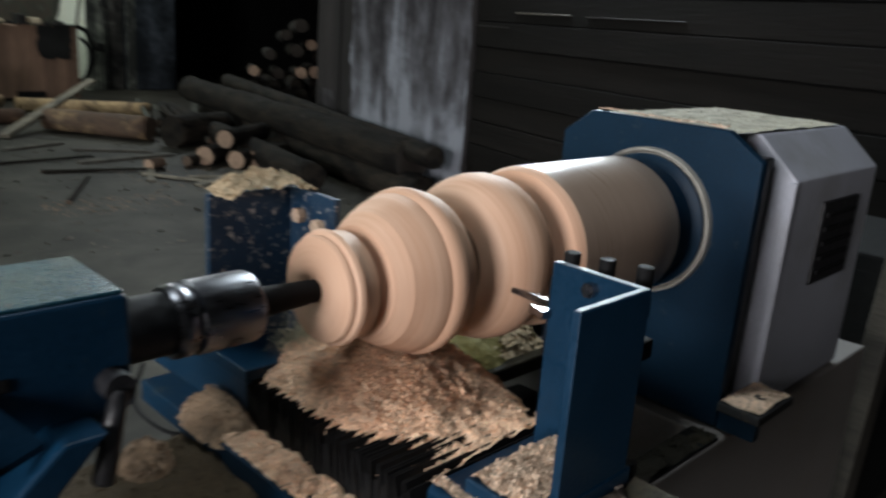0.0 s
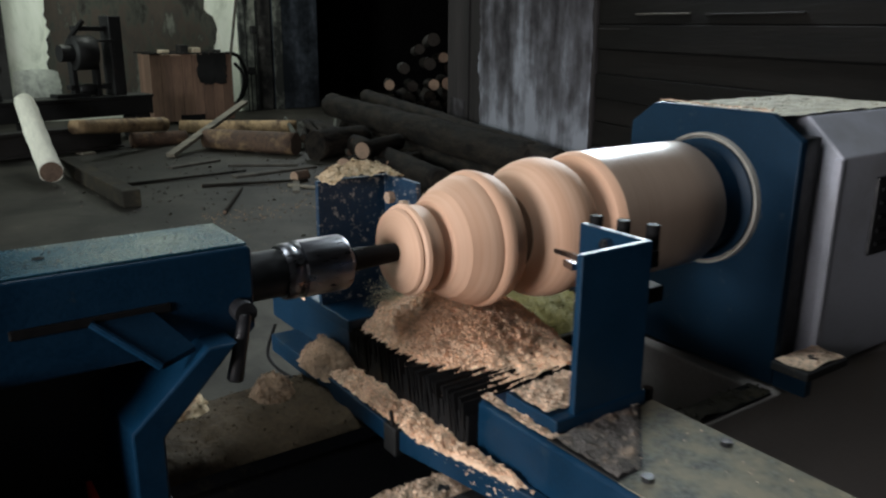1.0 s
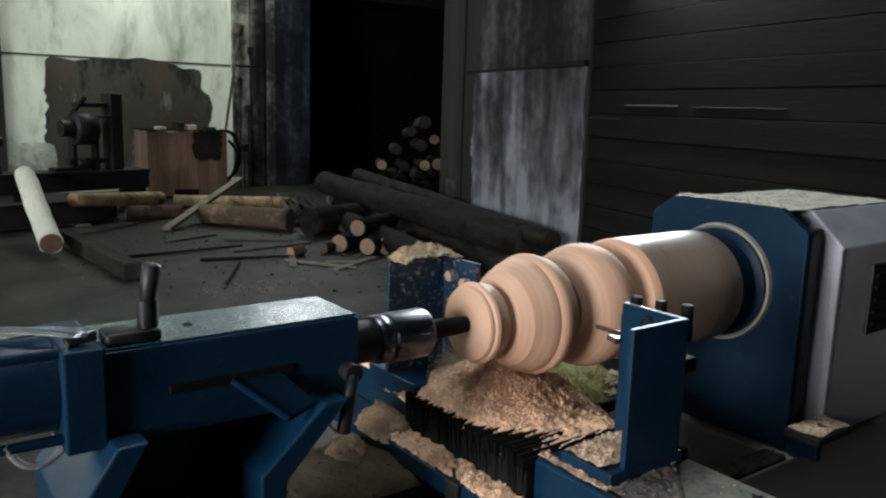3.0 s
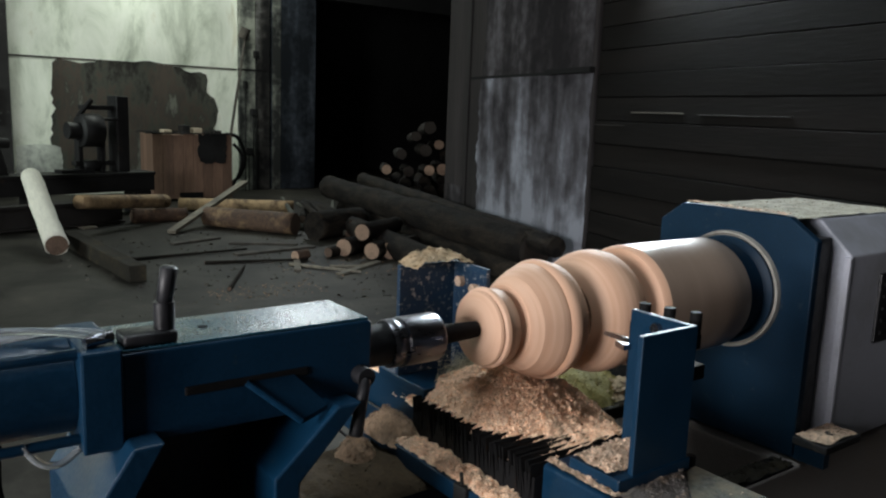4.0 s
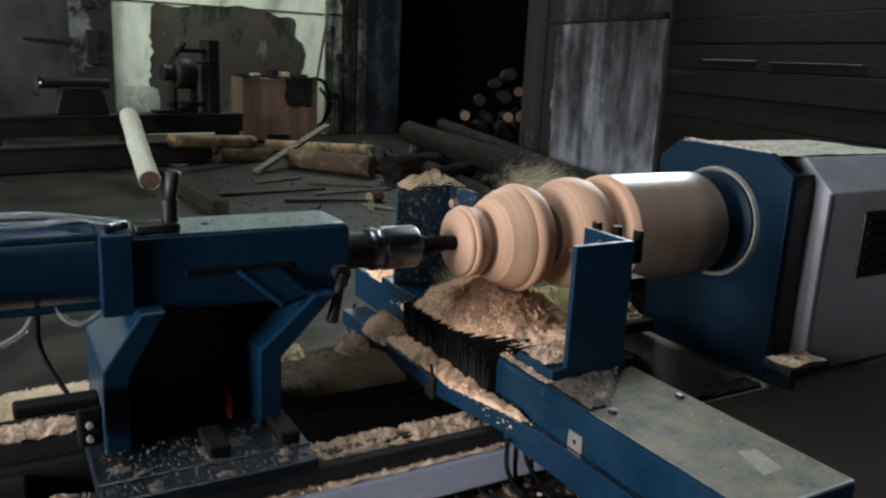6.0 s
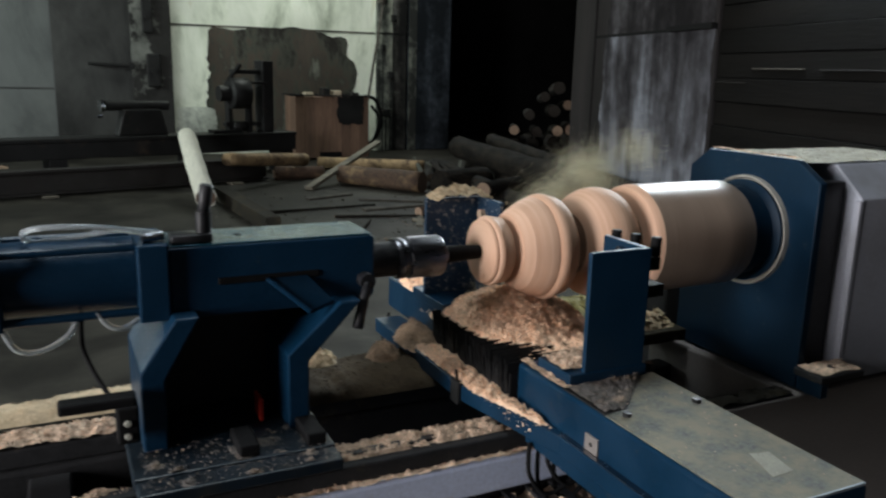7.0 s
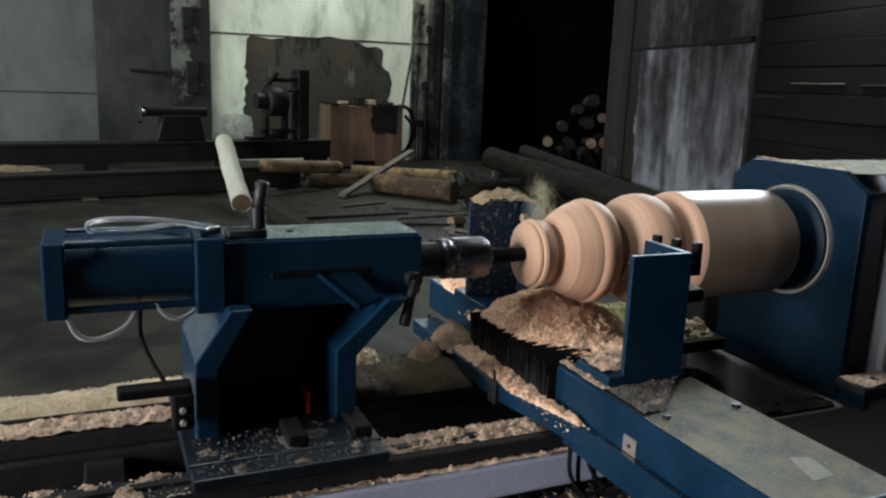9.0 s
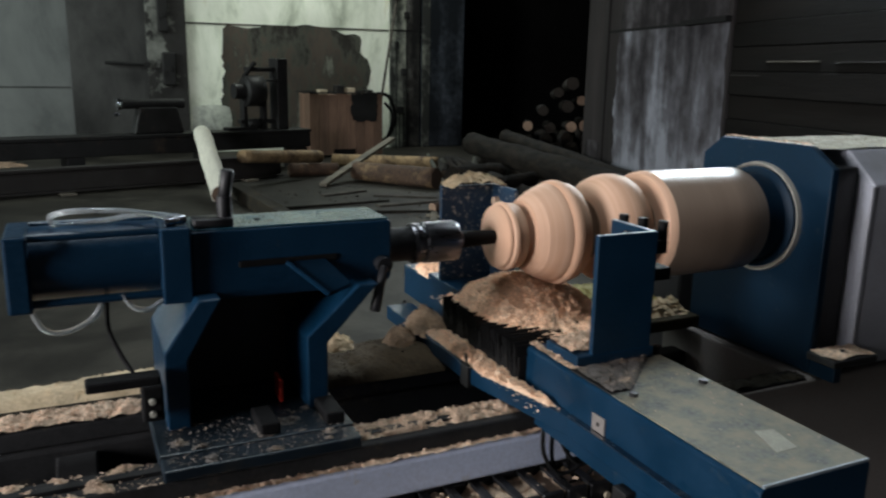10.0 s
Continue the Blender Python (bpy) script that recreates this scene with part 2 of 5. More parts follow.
IRON = mat("old_machine_iron", (0.012, 0.012, 0.012), 0.55, 0.0, 0.4, 6, 0.2, (0.045, 0.033, 0.024), 5, (0.6, 0.72), 40, spec=0.3)
RUSTBEAM = mat("rusty_beam", (0.013, 0.0105, 0.009), 0.75, 0.1, 0.5, 5, 0.25, (0.018, 0.016, 0.014), 3, (0.45, 0.65), 40)
PALEWOOD = mat("pale_timber", (0.4, 0.34, 0.25), 0.8, 0, 0.25, 6, 0.2, None, fine=50, stretch=(2, 2, 0.2))
LABEL = mat("pale_screw_glint", (0.4, 0.4, 0.34), 0.7, 0.0, 0.35, 30, 0.05, (0.3, 0.28, 0.2), 30, (0.5, 0.65), 200)


def streaked(name, stops, low, fine=10.0):
    """Peeling wash on render: upright streaks and blotches; low adds wash towards the foot of the wall."""
    m = bpy.data.materials.new(name)
    m.use_nodes = True
    N, L = m.node_tree.nodes, m.node_tree.links
    b = N["Principled BSDF"]
    tc = N.new("ShaderNodeTexCoord")
    mp = N.new("ShaderNodeMapping")
    mp.inputs["Scale"].default_value = (1.25, 1.25, 0.24)
    L.new(tc.outputs["Object"], mp.inputs[0])
    total = None
    for source, scale, detail, weight in ((mp.outputs[0], 2.6, 3, 0.95), (tc.outputs["Object"], fine, 5, 0.42), (tc.outputs["Object"], 1.6, 4, 0.42)):
        n = N.new("ShaderNodeTexNoise")
        n.inputs["Scale"].default_value, n.inputs["Detail"].default_value, n.inputs["Roughness"].default_value = scale, detail, 0.52
        L.new(source, n.inputs["Vector"])
        f = N.new("ShaderNodeMath")
        f.operation = "MULTIPLY_ADD"
        f.inputs[1].default_value, f.inputs[2].default_value = weight, 0.0
        L.new(n.outputs[0], f.inputs[0])
        if total is not None:
            L.new(total, f.inputs[2])
        total = f.outputs[0]
    sep = N.new("ShaderNodeSeparateXYZ")
    L.new(tc.outputs["Object"], sep.inputs[0])
    g = N.new("ShaderNodeMapRange")
    g.inputs[1].default_value, g.inputs[2].default_value, g.inputs[3].default_value, g.inputs[4].default_value = 0.4, 1.5, low, 0.0
    L.new(sep.outputs[2], g.inputs[0])
    add = N.new("ShaderNodeMath")
    L.new(total, add.inputs[0])
    L.new(g.outputs[0], add.inputs[1])
    span = N.new("ShaderNodeMapRange")
    span.inputs[1].default_value, span.inputs[2].default_value = 0.6, 1.3
    L.new(add.outputs[0], span.inputs[0])
    r = N.new("ShaderNodeValToRGB")
    while len(r.color_ramp.elements) < len(stops):
        r.color_ramp.elements.new(0.5)
    for e, (p, c) in zip(r.color_ramp.elements, stops):
        e.position, e.color = p, (*c, 1)
    L.new(span.outputs[0], r.inputs[0])
    L.new(r.outputs[0], b.inputs["Base Color"])
    b.inputs["Roughness"].default_value, b.inputs["Specular IOR Level"].default_value = 0.9, 0.15
    bp = N.new("ShaderNodeBump")
    bp.inputs["Strength"].default_value, bp.inputs["Distance"].default_value = 0.35, 0.02
    L.new(total, bp.inputs["Height"])
    L.new(bp.outputs[0], b.inputs["Normal"])
    return m


LIMEWASH = streaked("peeling_limewash", ((0.24, (0.024, 0.022, 0.025)), (0.42, (0.066, 0.063, 0.07)), (0.58, (0.115, 0.114, 0.13)), (0.80, (0.26, 0.27, 0.31))), 0.24, 6.0)
COLUMN = streaked("stained_column", ((0.24, (0.0280, 0.0294, 0.0280)), (0.42, (0.1120, 0.1176, 0.1036)), (0.62, (0.3080, 0.3220, 0.2660))), 0.0)
COLUMN_DARK = streaked("dark_stained_column", ((0.28, (0.012, 0.012, 0.012)), (0.5, (0.045, 0.043, 0.04)), (0.72, (0.15, 0.15, 0.14))), 0.0)
COLUMN_BLUE = streaked("dark_bluish_column", ((0.25, (0.009, 0.011, 0.014)), (0.48, (0.026, 0.031, 0.039)), (0.75, (0.065, 0.075, 0.095))), 0.0)
STAINED = streaked("old_stained_wash", ((0.26, (0.013, 0.0115, 0.0125)), (0.48, (0.03, 0.027, 0.029)), (0.78, (0.09, 0.085, 0.092))), 0.0)


def wood_turned():
    """Fresh turned wood: rings of tone along the axis, faint lengthwise streaks."""
    m = bpy.data.materials.new("fresh_turned_wood")
    m.use_nodes = True
    N, L = m.node_tree.nodes, m.node_tree.links
    b = N["Principled BSDF"]
    tc = N.new("ShaderNodeTexCoord")
    mp = N.new("ShaderNodeMapping")
    mp.inputs["Scale"].default_value = (30, 0.8, 0.8)
    L.new(tc.outputs["Object"], mp.inputs[0])
    n = N.new("ShaderNodeTexNoise")
    n.inputs["Scale"].default_value, n.inputs["Detail"].default_value, n.inputs["Roughness"].default_value = 1.8, 9, 0.72
    L.new(mp.outputs[0], n.inputs["Vector"])
    r = N.new("ShaderNodeValToRGB")
    r.color_ramp.elements[0].position, r.color_ramp.elements[0].color = 0.3, (0.58, 0.32, 0.20, 1)
    r.color_ramp.elements[1].position, r.color_ramp.elements[1].color = 0.7, (0.80, 0.54, 0.39, 1)
    L.new(n.outputs[0], r.inputs[0])
    L.new(r.outputs[0], b.inputs["Base Color"])
    b.inputs["Roughness"].default_value = 0.62
    b.inputs["Specular IOR Level"].default_value = 0.3
    bp = N.new("ShaderNodeBump")
    bp.inputs["Strength"].default_value, bp.inputs["Distance"].default_value = 0.12, 0.002
    L.new(n.outputs[0], bp.inputs["Height"])
    L.new(bp.outputs[0], b.inputs["Normal"])
    return m


WOOD = wood_turned()
# uncut blank: darker and greyer than WOOD
BLANK = mat("dull_brown_wood", (0.33, 0.245, 0.19), 0.37, 0, 0.07, 4, 0.02, (0.27, 0.2, 0.155), 6, (0.4, 0.7), 60, (3, 0.5, 0.5))
# dark brown that puts the shade of the grooves into the colour
GROOVE_SHADE = mat("groove_shade_wood", (0.15, 0.08, 0.046), 0.9, 0, 0.3, 40, 0.2, None, fine=120)
GLASS = bpy.data.materials.new("clear_hose")
GLASS.use_nodes = True
gb = GLASS.node_tree.nodes["Principled BSDF"]
gb.inputs["Base Color"].default_value = (0.75, 0.8, 0.82, 1)
gb.inputs["Roughness"].default_value, gb.inputs["Transmission Weight"].default_value, gb.inputs["IOR"].default_value = 0.12, 0.75, 1.4

# ---- building blocks ----


def finish(bm, name, material, parent=None, label="", smooth=False):
    me = bpy.data.meshes.new(name)
    bmesh.ops.recalc_face_normals(bm, faces=bm.faces)
    bm.to_mesh(me)
    bm.free()
    me.materials.append(material)
    if smooth:
        me.shade_smooth()
        me.set_sharp_from_angle(angle=radians(52))
    ob = new(name, me)
    if parent:
        ob.parent = parent
    if label:
        ob["label"] = label
    return ob


def part(name, bm, material, parent, label="", smooth=False):
    return finish(bm, name, material, parent, label, smooth)


def thing(name, label, category, group="", kind="", at=(0, 0, 0)):
    ob = new(name)
    ob.location = at
    return tagged(ob, label, category, group, kind)


def add_box(bm, x0, x1, y0, y1, z0, z1, bevel=0.0, m=None):
    g = bmesh.ops.create_cube(bm, size=1.0)
    vs = g["verts"]
    bmesh.ops.scale(bm, vec=(abs(x1 - x0), abs(y1 - y0), abs(z1 - z0)), verts=vs)
    bmesh.ops.translate(bm, vec=((x0 + x1) / 2, (y0 + y1) / 2, (z0 + z1) / 2), verts=vs)
    if bevel:
        es = list({e for v in vs for e in v.link_edges})
        r = bmesh.ops.bevel(bm, geom=es, offset=bevel, segments=2, affect="EDGES", profile=0.5)
        vs = list({v for f in r["faces"] for v in f.verts} | {v for v in vs if v.is_valid})
    if m is not None:
        bmesh.ops.transform(bm, matrix=m, verts=[v for v in vs if v.is_valid])
    return vs


def box(x0, x1, y0, y1, z0, z1, bevel=0.0, m=None):
    bm = bmesh.new()
    add_box(bm, x0, x1, y0, y1, z0, z1, bevel, m)
    return bm


def prism(outline, a0, a1, axis="y", bevel=0.0):
    """A plate: an outline of two coordinates pushed along the third."""
    bm = bmesh.new()

    def put(p, a):
        return {"y": (p[0], a, p[1]), "x": (a, p[0], p[1]), "z": (p[0], p[1], a)}[axis]

    low = [bm.verts.new(put(p, a0)) for p in outline]
    high = [bm.verts.new(put(p, a1)) for p in outline]
    bm.faces.new(low)
    bm.faces.new(high)
    for i in range(len(outline)):
        j = (i + 1) % len(outline)
        bm.faces.new((low[i], low[j], high[j], high[i]))
    bmesh.ops.recalc_face_normals(bm, faces=bm.faces)
    if bevel:
        bmesh.ops.bevel(bm, geom=list(bm.edges), offset=bevel, segments=2, affect="EDGES", profile=0.5)
    return bm


def turned(profile, segments=96, axis="x", origin=(0, 0, 0)):
    """A body of revolution from rows of (along, radius)."""
    bm = bmesh.new()
    rings = []
    for a, r in profile:
        ring = []
        for k in range(segments):
            c, s = math.cos(2 * math.pi * k / segments) * r, math.sin(2 * math.pi * k / segments) * r
            p = {"x": (a, c, s), "y": (c, a, s), "z": (c, s, a)}[axis]
            ring.append(bm.verts.new(Vector(p) + Vector(origin)))
        rings.append(ring)
    for u, v in zip(rings, rings[1:]):
        for k in range(segments):
            j = (k + 1) % segments
            bm.faces.new((u[k], u[j], v[j], v[k]))
    bm.faces.new(rings[0])
    bm.faces.new(rings[-1])
    return bm


def rod(p, q, r, segments=16, r2=None, caps=0.0):
    """A round bar from p to q."""
    p, q = Vector(p), Vector(q)
    n = (q - p).length
    r2 = r if r2 is None else r2
    c = min(caps, n / 4)
    prof = [(0, r), (n, r2)] if not c else [(0, r - c), (c, r), (n - c, r2), (n, r2 - c)]
    bm = turned(prof, segments, "z")
    bmesh.ops.transform(bm, matrix=Matrix.Translation(p) @ (q - p).to_track_quat("Z", "Y").to_matrix().to_4x4(), verts=bm.verts)
    return bm


def tube(points, r, segments=10):
    """A bent hose through the points."""
    pts = [Vector(p) for p in points]
    path = []
    n = len(pts)
    for i in range(n - 1):
        p0, p1, p2, p3 = pts[max(i - 1, 0)], pts[i], pts[i + 1], pts[min(i + 2, n - 1)]
        for k in range(8):
            t = k / 8
            path.append(0.5 * (2 * p1 + (p2 - p0) * t + (2 * p0 - 5 * p1 + 4 * p2 - p3) * t * t + (3 * p1 - p0 - 3 * p2 + p3) * t ** 3))
    path.append(pts[-1])
    bm = bmesh.new()
    rings = []
    for i, p in enumerate(path):
        d = (path[min(i + 1, len(path) - 1)] - path[max(i - 1, 0)]).normalized()
        u = d.orthogonal().normalized() if not rings else (last - d * last.dot(d)).normalized()
        last = u
        v = d.cross(u)
        rings.append([bm.verts.new(p + (u * math.cos(2 * math.pi * k / segments) + v * math.sin(2 * math.pi * k / segments)) * r) for k in range(segments)])
    for a, b in zip(rings, rings[1:]):
        for k in range(segments):
            j = (k + 1) % segments
            bm.faces.new((a[k], a[j], b[j], b[k]))
    bm.faces.new(rings[0])
    bm.faces.new(rings[-1])
    return bm


def joined(*bms):
    out = bmesh.new()
    for b in bms:
        me = bpy.data.meshes.new("tmp")
        b.to_mesh(me)
        b.free()
        out.from_mesh(me)
        bpy.data.meshes.remove(me)
    return out


def flakes(rng, spots, size, material_name, flat=0.5, curl=True):
    """Loose chips: small bent slips lying at the given spots. Returns vertices and faces."""
    V, F = [], []
    for x, y, z in spots:
        s = size * rng.uniform(0.3, 1.1)
        w = s * rng.uniform(0.25, 0.6)
        e = Euler((rng.uniform(-flat, flat) * 1.6, rng.uniform(-flat, flat) * 1.6, rng.uniform(0, 6.3))).to_matrix()
        lift = s * rng.uniform(0.1, 0.45) if curl else 0
        i = len(V)
        for a, b, c in ((-s, -w, 0), (-s, w, 0), (0, w, lift), (0, -w, lift), (s, w, 0.2 * lift), (s, -w, 0.2 * lift)):
            p = e @ Vector((a, b, c))
            V.append((x + p.x, y + p.y, z + p.z))
        F += [(i, i + 3, i + 2, i + 1), (i + 3, i + 5, i + 4, i + 2)]
    return V, F


def heap(name, label, x0, x1, y0, y1, height, base, material, chips=0, chip=0.006, seed=1, rough=0.012, step=0.012, freq=25, category="wood chips", dome=None, parent=None):
    """A heap of chips over a rectangle; height(u, v) gives its shape over u, v from 0 to 1. A closed lump with an uneven skin and loose chips."""
    rng = random.Random(seed)
    nx, ny = max(4, int((x1 - x0) / step)), max(4, int((y1 - y0) / step))
    V, F = [], []

    def level(x, y):
        u, v = (x - x0) / (x1 - x0), (y - y0) / (y1 - y0)
        h = height(u, v)
        n = noise.fractal(Vector((x * freq, y * freq, seed * 3.1)), 0.8, 2.0, 4)
        return base + max(0.0, h + (n * rough if h > 0.001 else -0.002))

    for j in range(ny + 1):
        for i in range(nx + 1):
            x, y = x0 + (x1 - x0) * i / nx, y0 + (y1 - y0) * j / ny
            jx, jy = (rng.uniform(-0.3, 0.3) * step if 0 < i < nx else 0), (rng.uniform(-0.3, 0.3) * step if 0 < j < ny else 0)
            V.append((x + jx, y + jy, level(x + jx, y + jy)))
    for j in range(ny):
        for i in range(nx):
            a = j * (nx + 1) + i
            q = (a, a + 1, a + nx + 2, a + nx + 1)
            if max(V[k][2] for k in q) > base + 0.0008:
                F.append(q)
    skin = len(F)
    spots = []
    while len(spots) < chips:
        x, y = rng.uniform(x0, x1), rng.uniform(y0, y1)
        z = level(x, y)
        if z > base + 0.001 or chips < 200 or rng.random() < 0.04:
            spots.append((x, y, z + 0.001))
    v2, f2 = flakes(rng, spots, chip, "")
    k = len(V)
    V += v2
    F += [tuple(i + k for i in f) for f in f2]
    me = bpy.data.meshes.new(name)
    me.from_pydata(V, [], F)
    me.materials.append(material)
    me.polygons.foreach_set("use_smooth", [k < skin for k in range(len(F))])
    ob = new(name, me)
    if parent:
        ob.parent = parent
    return tagged(ob, label, category, "", "stuff")


def bump2(u, v, p=1.0):
    return max(0.0, 1 - ((2 * u - 1) ** 2 + (2 * v - 1) ** 2)) ** p


# ---- the hall ----
XL, XR, YB, YF, ZC = -6.0, 6.0, 12.0, -5.0, 5.4

floor = tagged(finish(box(XL - 0.3, 12.0, YF - 0.3, 16.0, -0.3, 0.0), "floor", FLOOR), "worn dirty grey concrete workshop floor with stains", "floor", "", "structure")


def wall(name, label, bm, material):
    return tagged(finish(bm, name, material), label, "wall", "", "structure")


# back wall: rendered panels and a whitewashed bay, its lower part bare
back = wall("wall_back", "back wall of grey cement render", box(XL - 0.3, 0.46, YB + 0.02, YB + 0.32, 0, ZC), GREYWALL)
part("panel", box(-0.62, 0.46, YB, YB + 0.022, 0, ZC, 0.004), GREYWALL2, back, "darker band of cement render")
for z in (1.0, 2.6, 4.0):
    part("seam", box(XL, -0.64, YB + 0.012, YB + 0.03, z, z + 0.02), GREYWALL2, back)
pier = wall("wall_pier", "mottled dark pier in the back wall", box(0.46, 1.04, YB - 0.06, YB + 0.32, 0, ZC, 0.01), PIER)
bay = wall("wall_whitewashed", "whitewashed plaster wall bay stained and streaked", box(1.04, 5.0, YB + 0.02, YB + 0.32, 0, ZC), PLASTER)
part("seam", box(1.04, 4.4, YB + 0.008, YB + 0.03, 1.99, 2.015), PATCH, bay)


def ragged(x0, x1, z0, z1, y, seed, amp=0.18, n=90):
    """A flat patch of bare render with an uneven outline."""
    bm = bmesh.new()
    pts = []
    for k in range(n):
        a = 2 * math.pi * k / n
        c, s = math.cos(a), math.sin(a)
        q = max(abs(c), abs(s)) ** 0.8
        w = 1 + amp * noise.fractal(Vector((c * 2.2, s * 2.2, seed)), 0.7, 2.0, 5)
        pts.append(((x0 + x1) / 2 + (x1 - x0) / 2 * c / q * w, (z0 + z1) / 2 + (z1 - z0) / 2 * s / q * w))
    lo = [bm.verts.new((x, y, max(0.01, z))) for x, z in pts]
    hi = [bm.verts.new((x, y - 0.008, max(0.01, z))) for x, z in pts]
    bm.faces.new(lo)
    bm.faces.new(hi)
    for i in range(n):
        bm.faces.new((lo[i], lo[(i + 1) % n], hi[(i + 1) % n], hi[i]))
    return bm


part("bare_patch", ragged(1.55, 4.0, 0.2, 2.0, YB + 0.02, 3.0, 0.12), PATCH, bay, "dark patch where the whitewash has come off")
DIRTY = mottled("dirty_thin_whitewash", ((0.3, (0.16, 0.165, 0.16)), (0.45, (0.38, 0.40, 0.36)), (0.6, (0.64, 0.68, 0.59))), 3.0, (1, 1, 0.6), 0.9, 0.2)
part("dirty_whitewash", ragged(1.08, 1.70, 0.05, 0.75, YB + 0.0185, 5.0, 0.07, 50), DIRTY, bay, "stained thin whitewash low on the wall")
for x, w, material in ((4.42, 0.29, COLUMN), (4.715, 0.26, COLUMN_DARK)):
    part("pilaster", box(x, x + w, YB - 0.05, YB + 0.03, 0, ZC, 0.015), material, bay, "stained upright strip at the end of the bay")
part("ledge", box(4.4, 5.0, YB - 0.056, YB - 0.045, 1.99, 2.02), NEAR_BLACK, bay, "dark joint across the strips")
column = wall("wall_column", "dark bluish stained column beside the log store", box(5.0, 5.82, YB - 0.08, YB + 0.3, 0, 4.2, 0.02), COLUMN_BLUE)
part("streak", box(5.0, 5.15, YB - 0.086, YB - 0.07, 0, 4.19, 0.004), COLUMN, column, "paler upright strip of the column")
# unseen wall, added to frame the lamp above the store
wall("wall_lintel", "unseen dark wall over the log store with an assumed window", joined(box(5.83, 12.3, YB, YB + 0.3, 3.3, 4.2), box(6.4, 12.3, YB, YB + 0.3, 4.2, 5.15), box(5.0, 12.3, YB, YB + 0.3, 5.15, ZC)), NEAR_BLACK)
wall("wall_left", "unseen plain rendered side wall with an assumed gate and tall window", joined(
    box(XL - 0.3, XL, YF - 0.3, -2.05, 0, 4.1), box(XL - 0.3, XL, -2.05, -0.05, 2.9, 4.1), box(XL - 0.3, XL, -0.05, YB + 0.3, 0, 2.1), box(XL - 0.3, XL, YF - 0.3, YB + 0.3, 4.1, ZC),
    box(XL - 0.3, XL, -0.05, 6.8, 2.1, 4.1), box(XL - 0.3, XL, 10.4, YB + 0.3, 2.1, 4.1)), GREYWALL)
wall("wall_front", "plain wall behind the camera", box(XL - 0.3, 12.3, YF - 0.3, YF, 0, ZC), GREYWALL2)
# unseen walls closing the log store, near-black in base colour
wall("wall_store_back", "near-black back wall of the log store", box(5.0, 12.3, 15.7, 16.0, 0, ZC), NEAR_BLACK)
wall("wall_store_right", "near-black end wall of the log store", box(11.7, 12.0, 3.0, 15.7, 0, ZC), NEAR_BLACK)
wall("wall_store_left", "near-black side wall of the log store", box(5.0, 5.3, YB + 0.33, 15.7, 0, ZC), NEAR_BLACK)
tagged(finish(joined(box(XL - 0.3, 12.3, YF - 0.3, 0.0, ZC, ZC + 0.2), box(XL - 0.3, 12.3, 1.4, 9.6, ZC, ZC + 0.2), box(XL - 0.3, 12.3, 10.8, 16.0, ZC, ZC + 0.2), box(XL - 0.3, 2.0, 9.6, 10.8, ZC, ZC + 0.2), box(4.0, 12.3, 9.6, 10.8, ZC, ZC + 0.2), box(XL - 0.3, -1.3, 0.0, 1.4, ZC, ZC + 0.2), box(0.1, 12.3, 0.0, 1.4, ZC, ZC + 0.2)), "ceiling", CEIL), "dark sheet roof over the hall", "ceiling", "", "structure")

# right-hand wall: sooty boards and a rendered pillar, slanting away from the lathe's axis; y runs along it, x into it
RIGHT = pose(4.02, 4.13, 0, 0, 0, -14)
right = wall("wall_right", "dark sooty wall clad in horizontal boards", joined(box(0.07, 0.36, -9.7, -0.73, 0, 2.45), box(0.07, 0.36, -9.7, -2.15, 2.45, 3.55), box(0.07, 0.36, -1.05, -0.73, 2.45, 3.55), box(0.07, 0.36, -9.7, -0.73, 3.55, ZC)), NEAR_BLACK)
right.matrix_world = RIGHT
board_rng = random.Random(5)
pil = wall("wall_pillar", "stained rendered pillar with peeling limewash", box(0.0, 0.36, -0.725, 2.2, 0, ZC, 0.012), PILLAR)
pil.matrix_world = RIGHT
# unseen wall behind the pillar, near-black like the rest of the store
store = wall("wall_store_near", "near-black near wall of the log store", box(0.37, 8.6, 1.9, 2.19, 0, ZC), NEAR_BLACK)
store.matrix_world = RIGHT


def limed(y0, y1, z0, z1, seed, ragged_by, x):
    """A thin sheet of limewash on the pillar with frayed upright edges."""
    bm = bmesh.new()
    n = 60
    rows = []
    for k in range(n + 1):
        z = z0 + (z1 - z0) * k / n
        a = y0 + ragged_by * noise.fractal(Vector((seed, z * 2.3, 0.0)), 0.7, 2.0, 5)
        b = y1 + 0.35 * ragged_by * noise.fractal(Vector((seed + 9, z * 2.3, 0.0)), 0.7, 2.0, 5)
        rows.append([bm.verts.new(p) for p in ((x, a, z), (x, b, z), (x - 0.003, b, z), (x - 0.003, a, z))])
    for u, v in zip(rows, rows[1:]):
        for k in range(4):
            bm.faces.new((u[k], u[(k + 1) % 4], v[(k + 1) % 4], v[k]))
    bm.faces.new(rows[0])
    bm.faces.new(rows[-1])
    return bm


part("limewash", limed(1.36, -0.70, 0.02, 1.775, 3.0, 0.10, -0.001), LIMEWASH, pil, "pale peeling limewash streaked with damp")
part("limewash", limed(2.12, 1.68, 0.02, 0.66, 6.0, 0.10, -0.0185), STAINED, pil, "thin stained limewash low on the pillar")
part("limewash", limed(1.30, -0.68, 1.80, ZC - 0.02, 8.0, 0.06, -0.001), STAINED, pil, "old stained wash on the upper pillar")
part("seam", box(-0.006, 0.004, -0.7, 1.7, 1.775, 1.80), NEAR_BLACK, pil, "dark joint across the pillar")
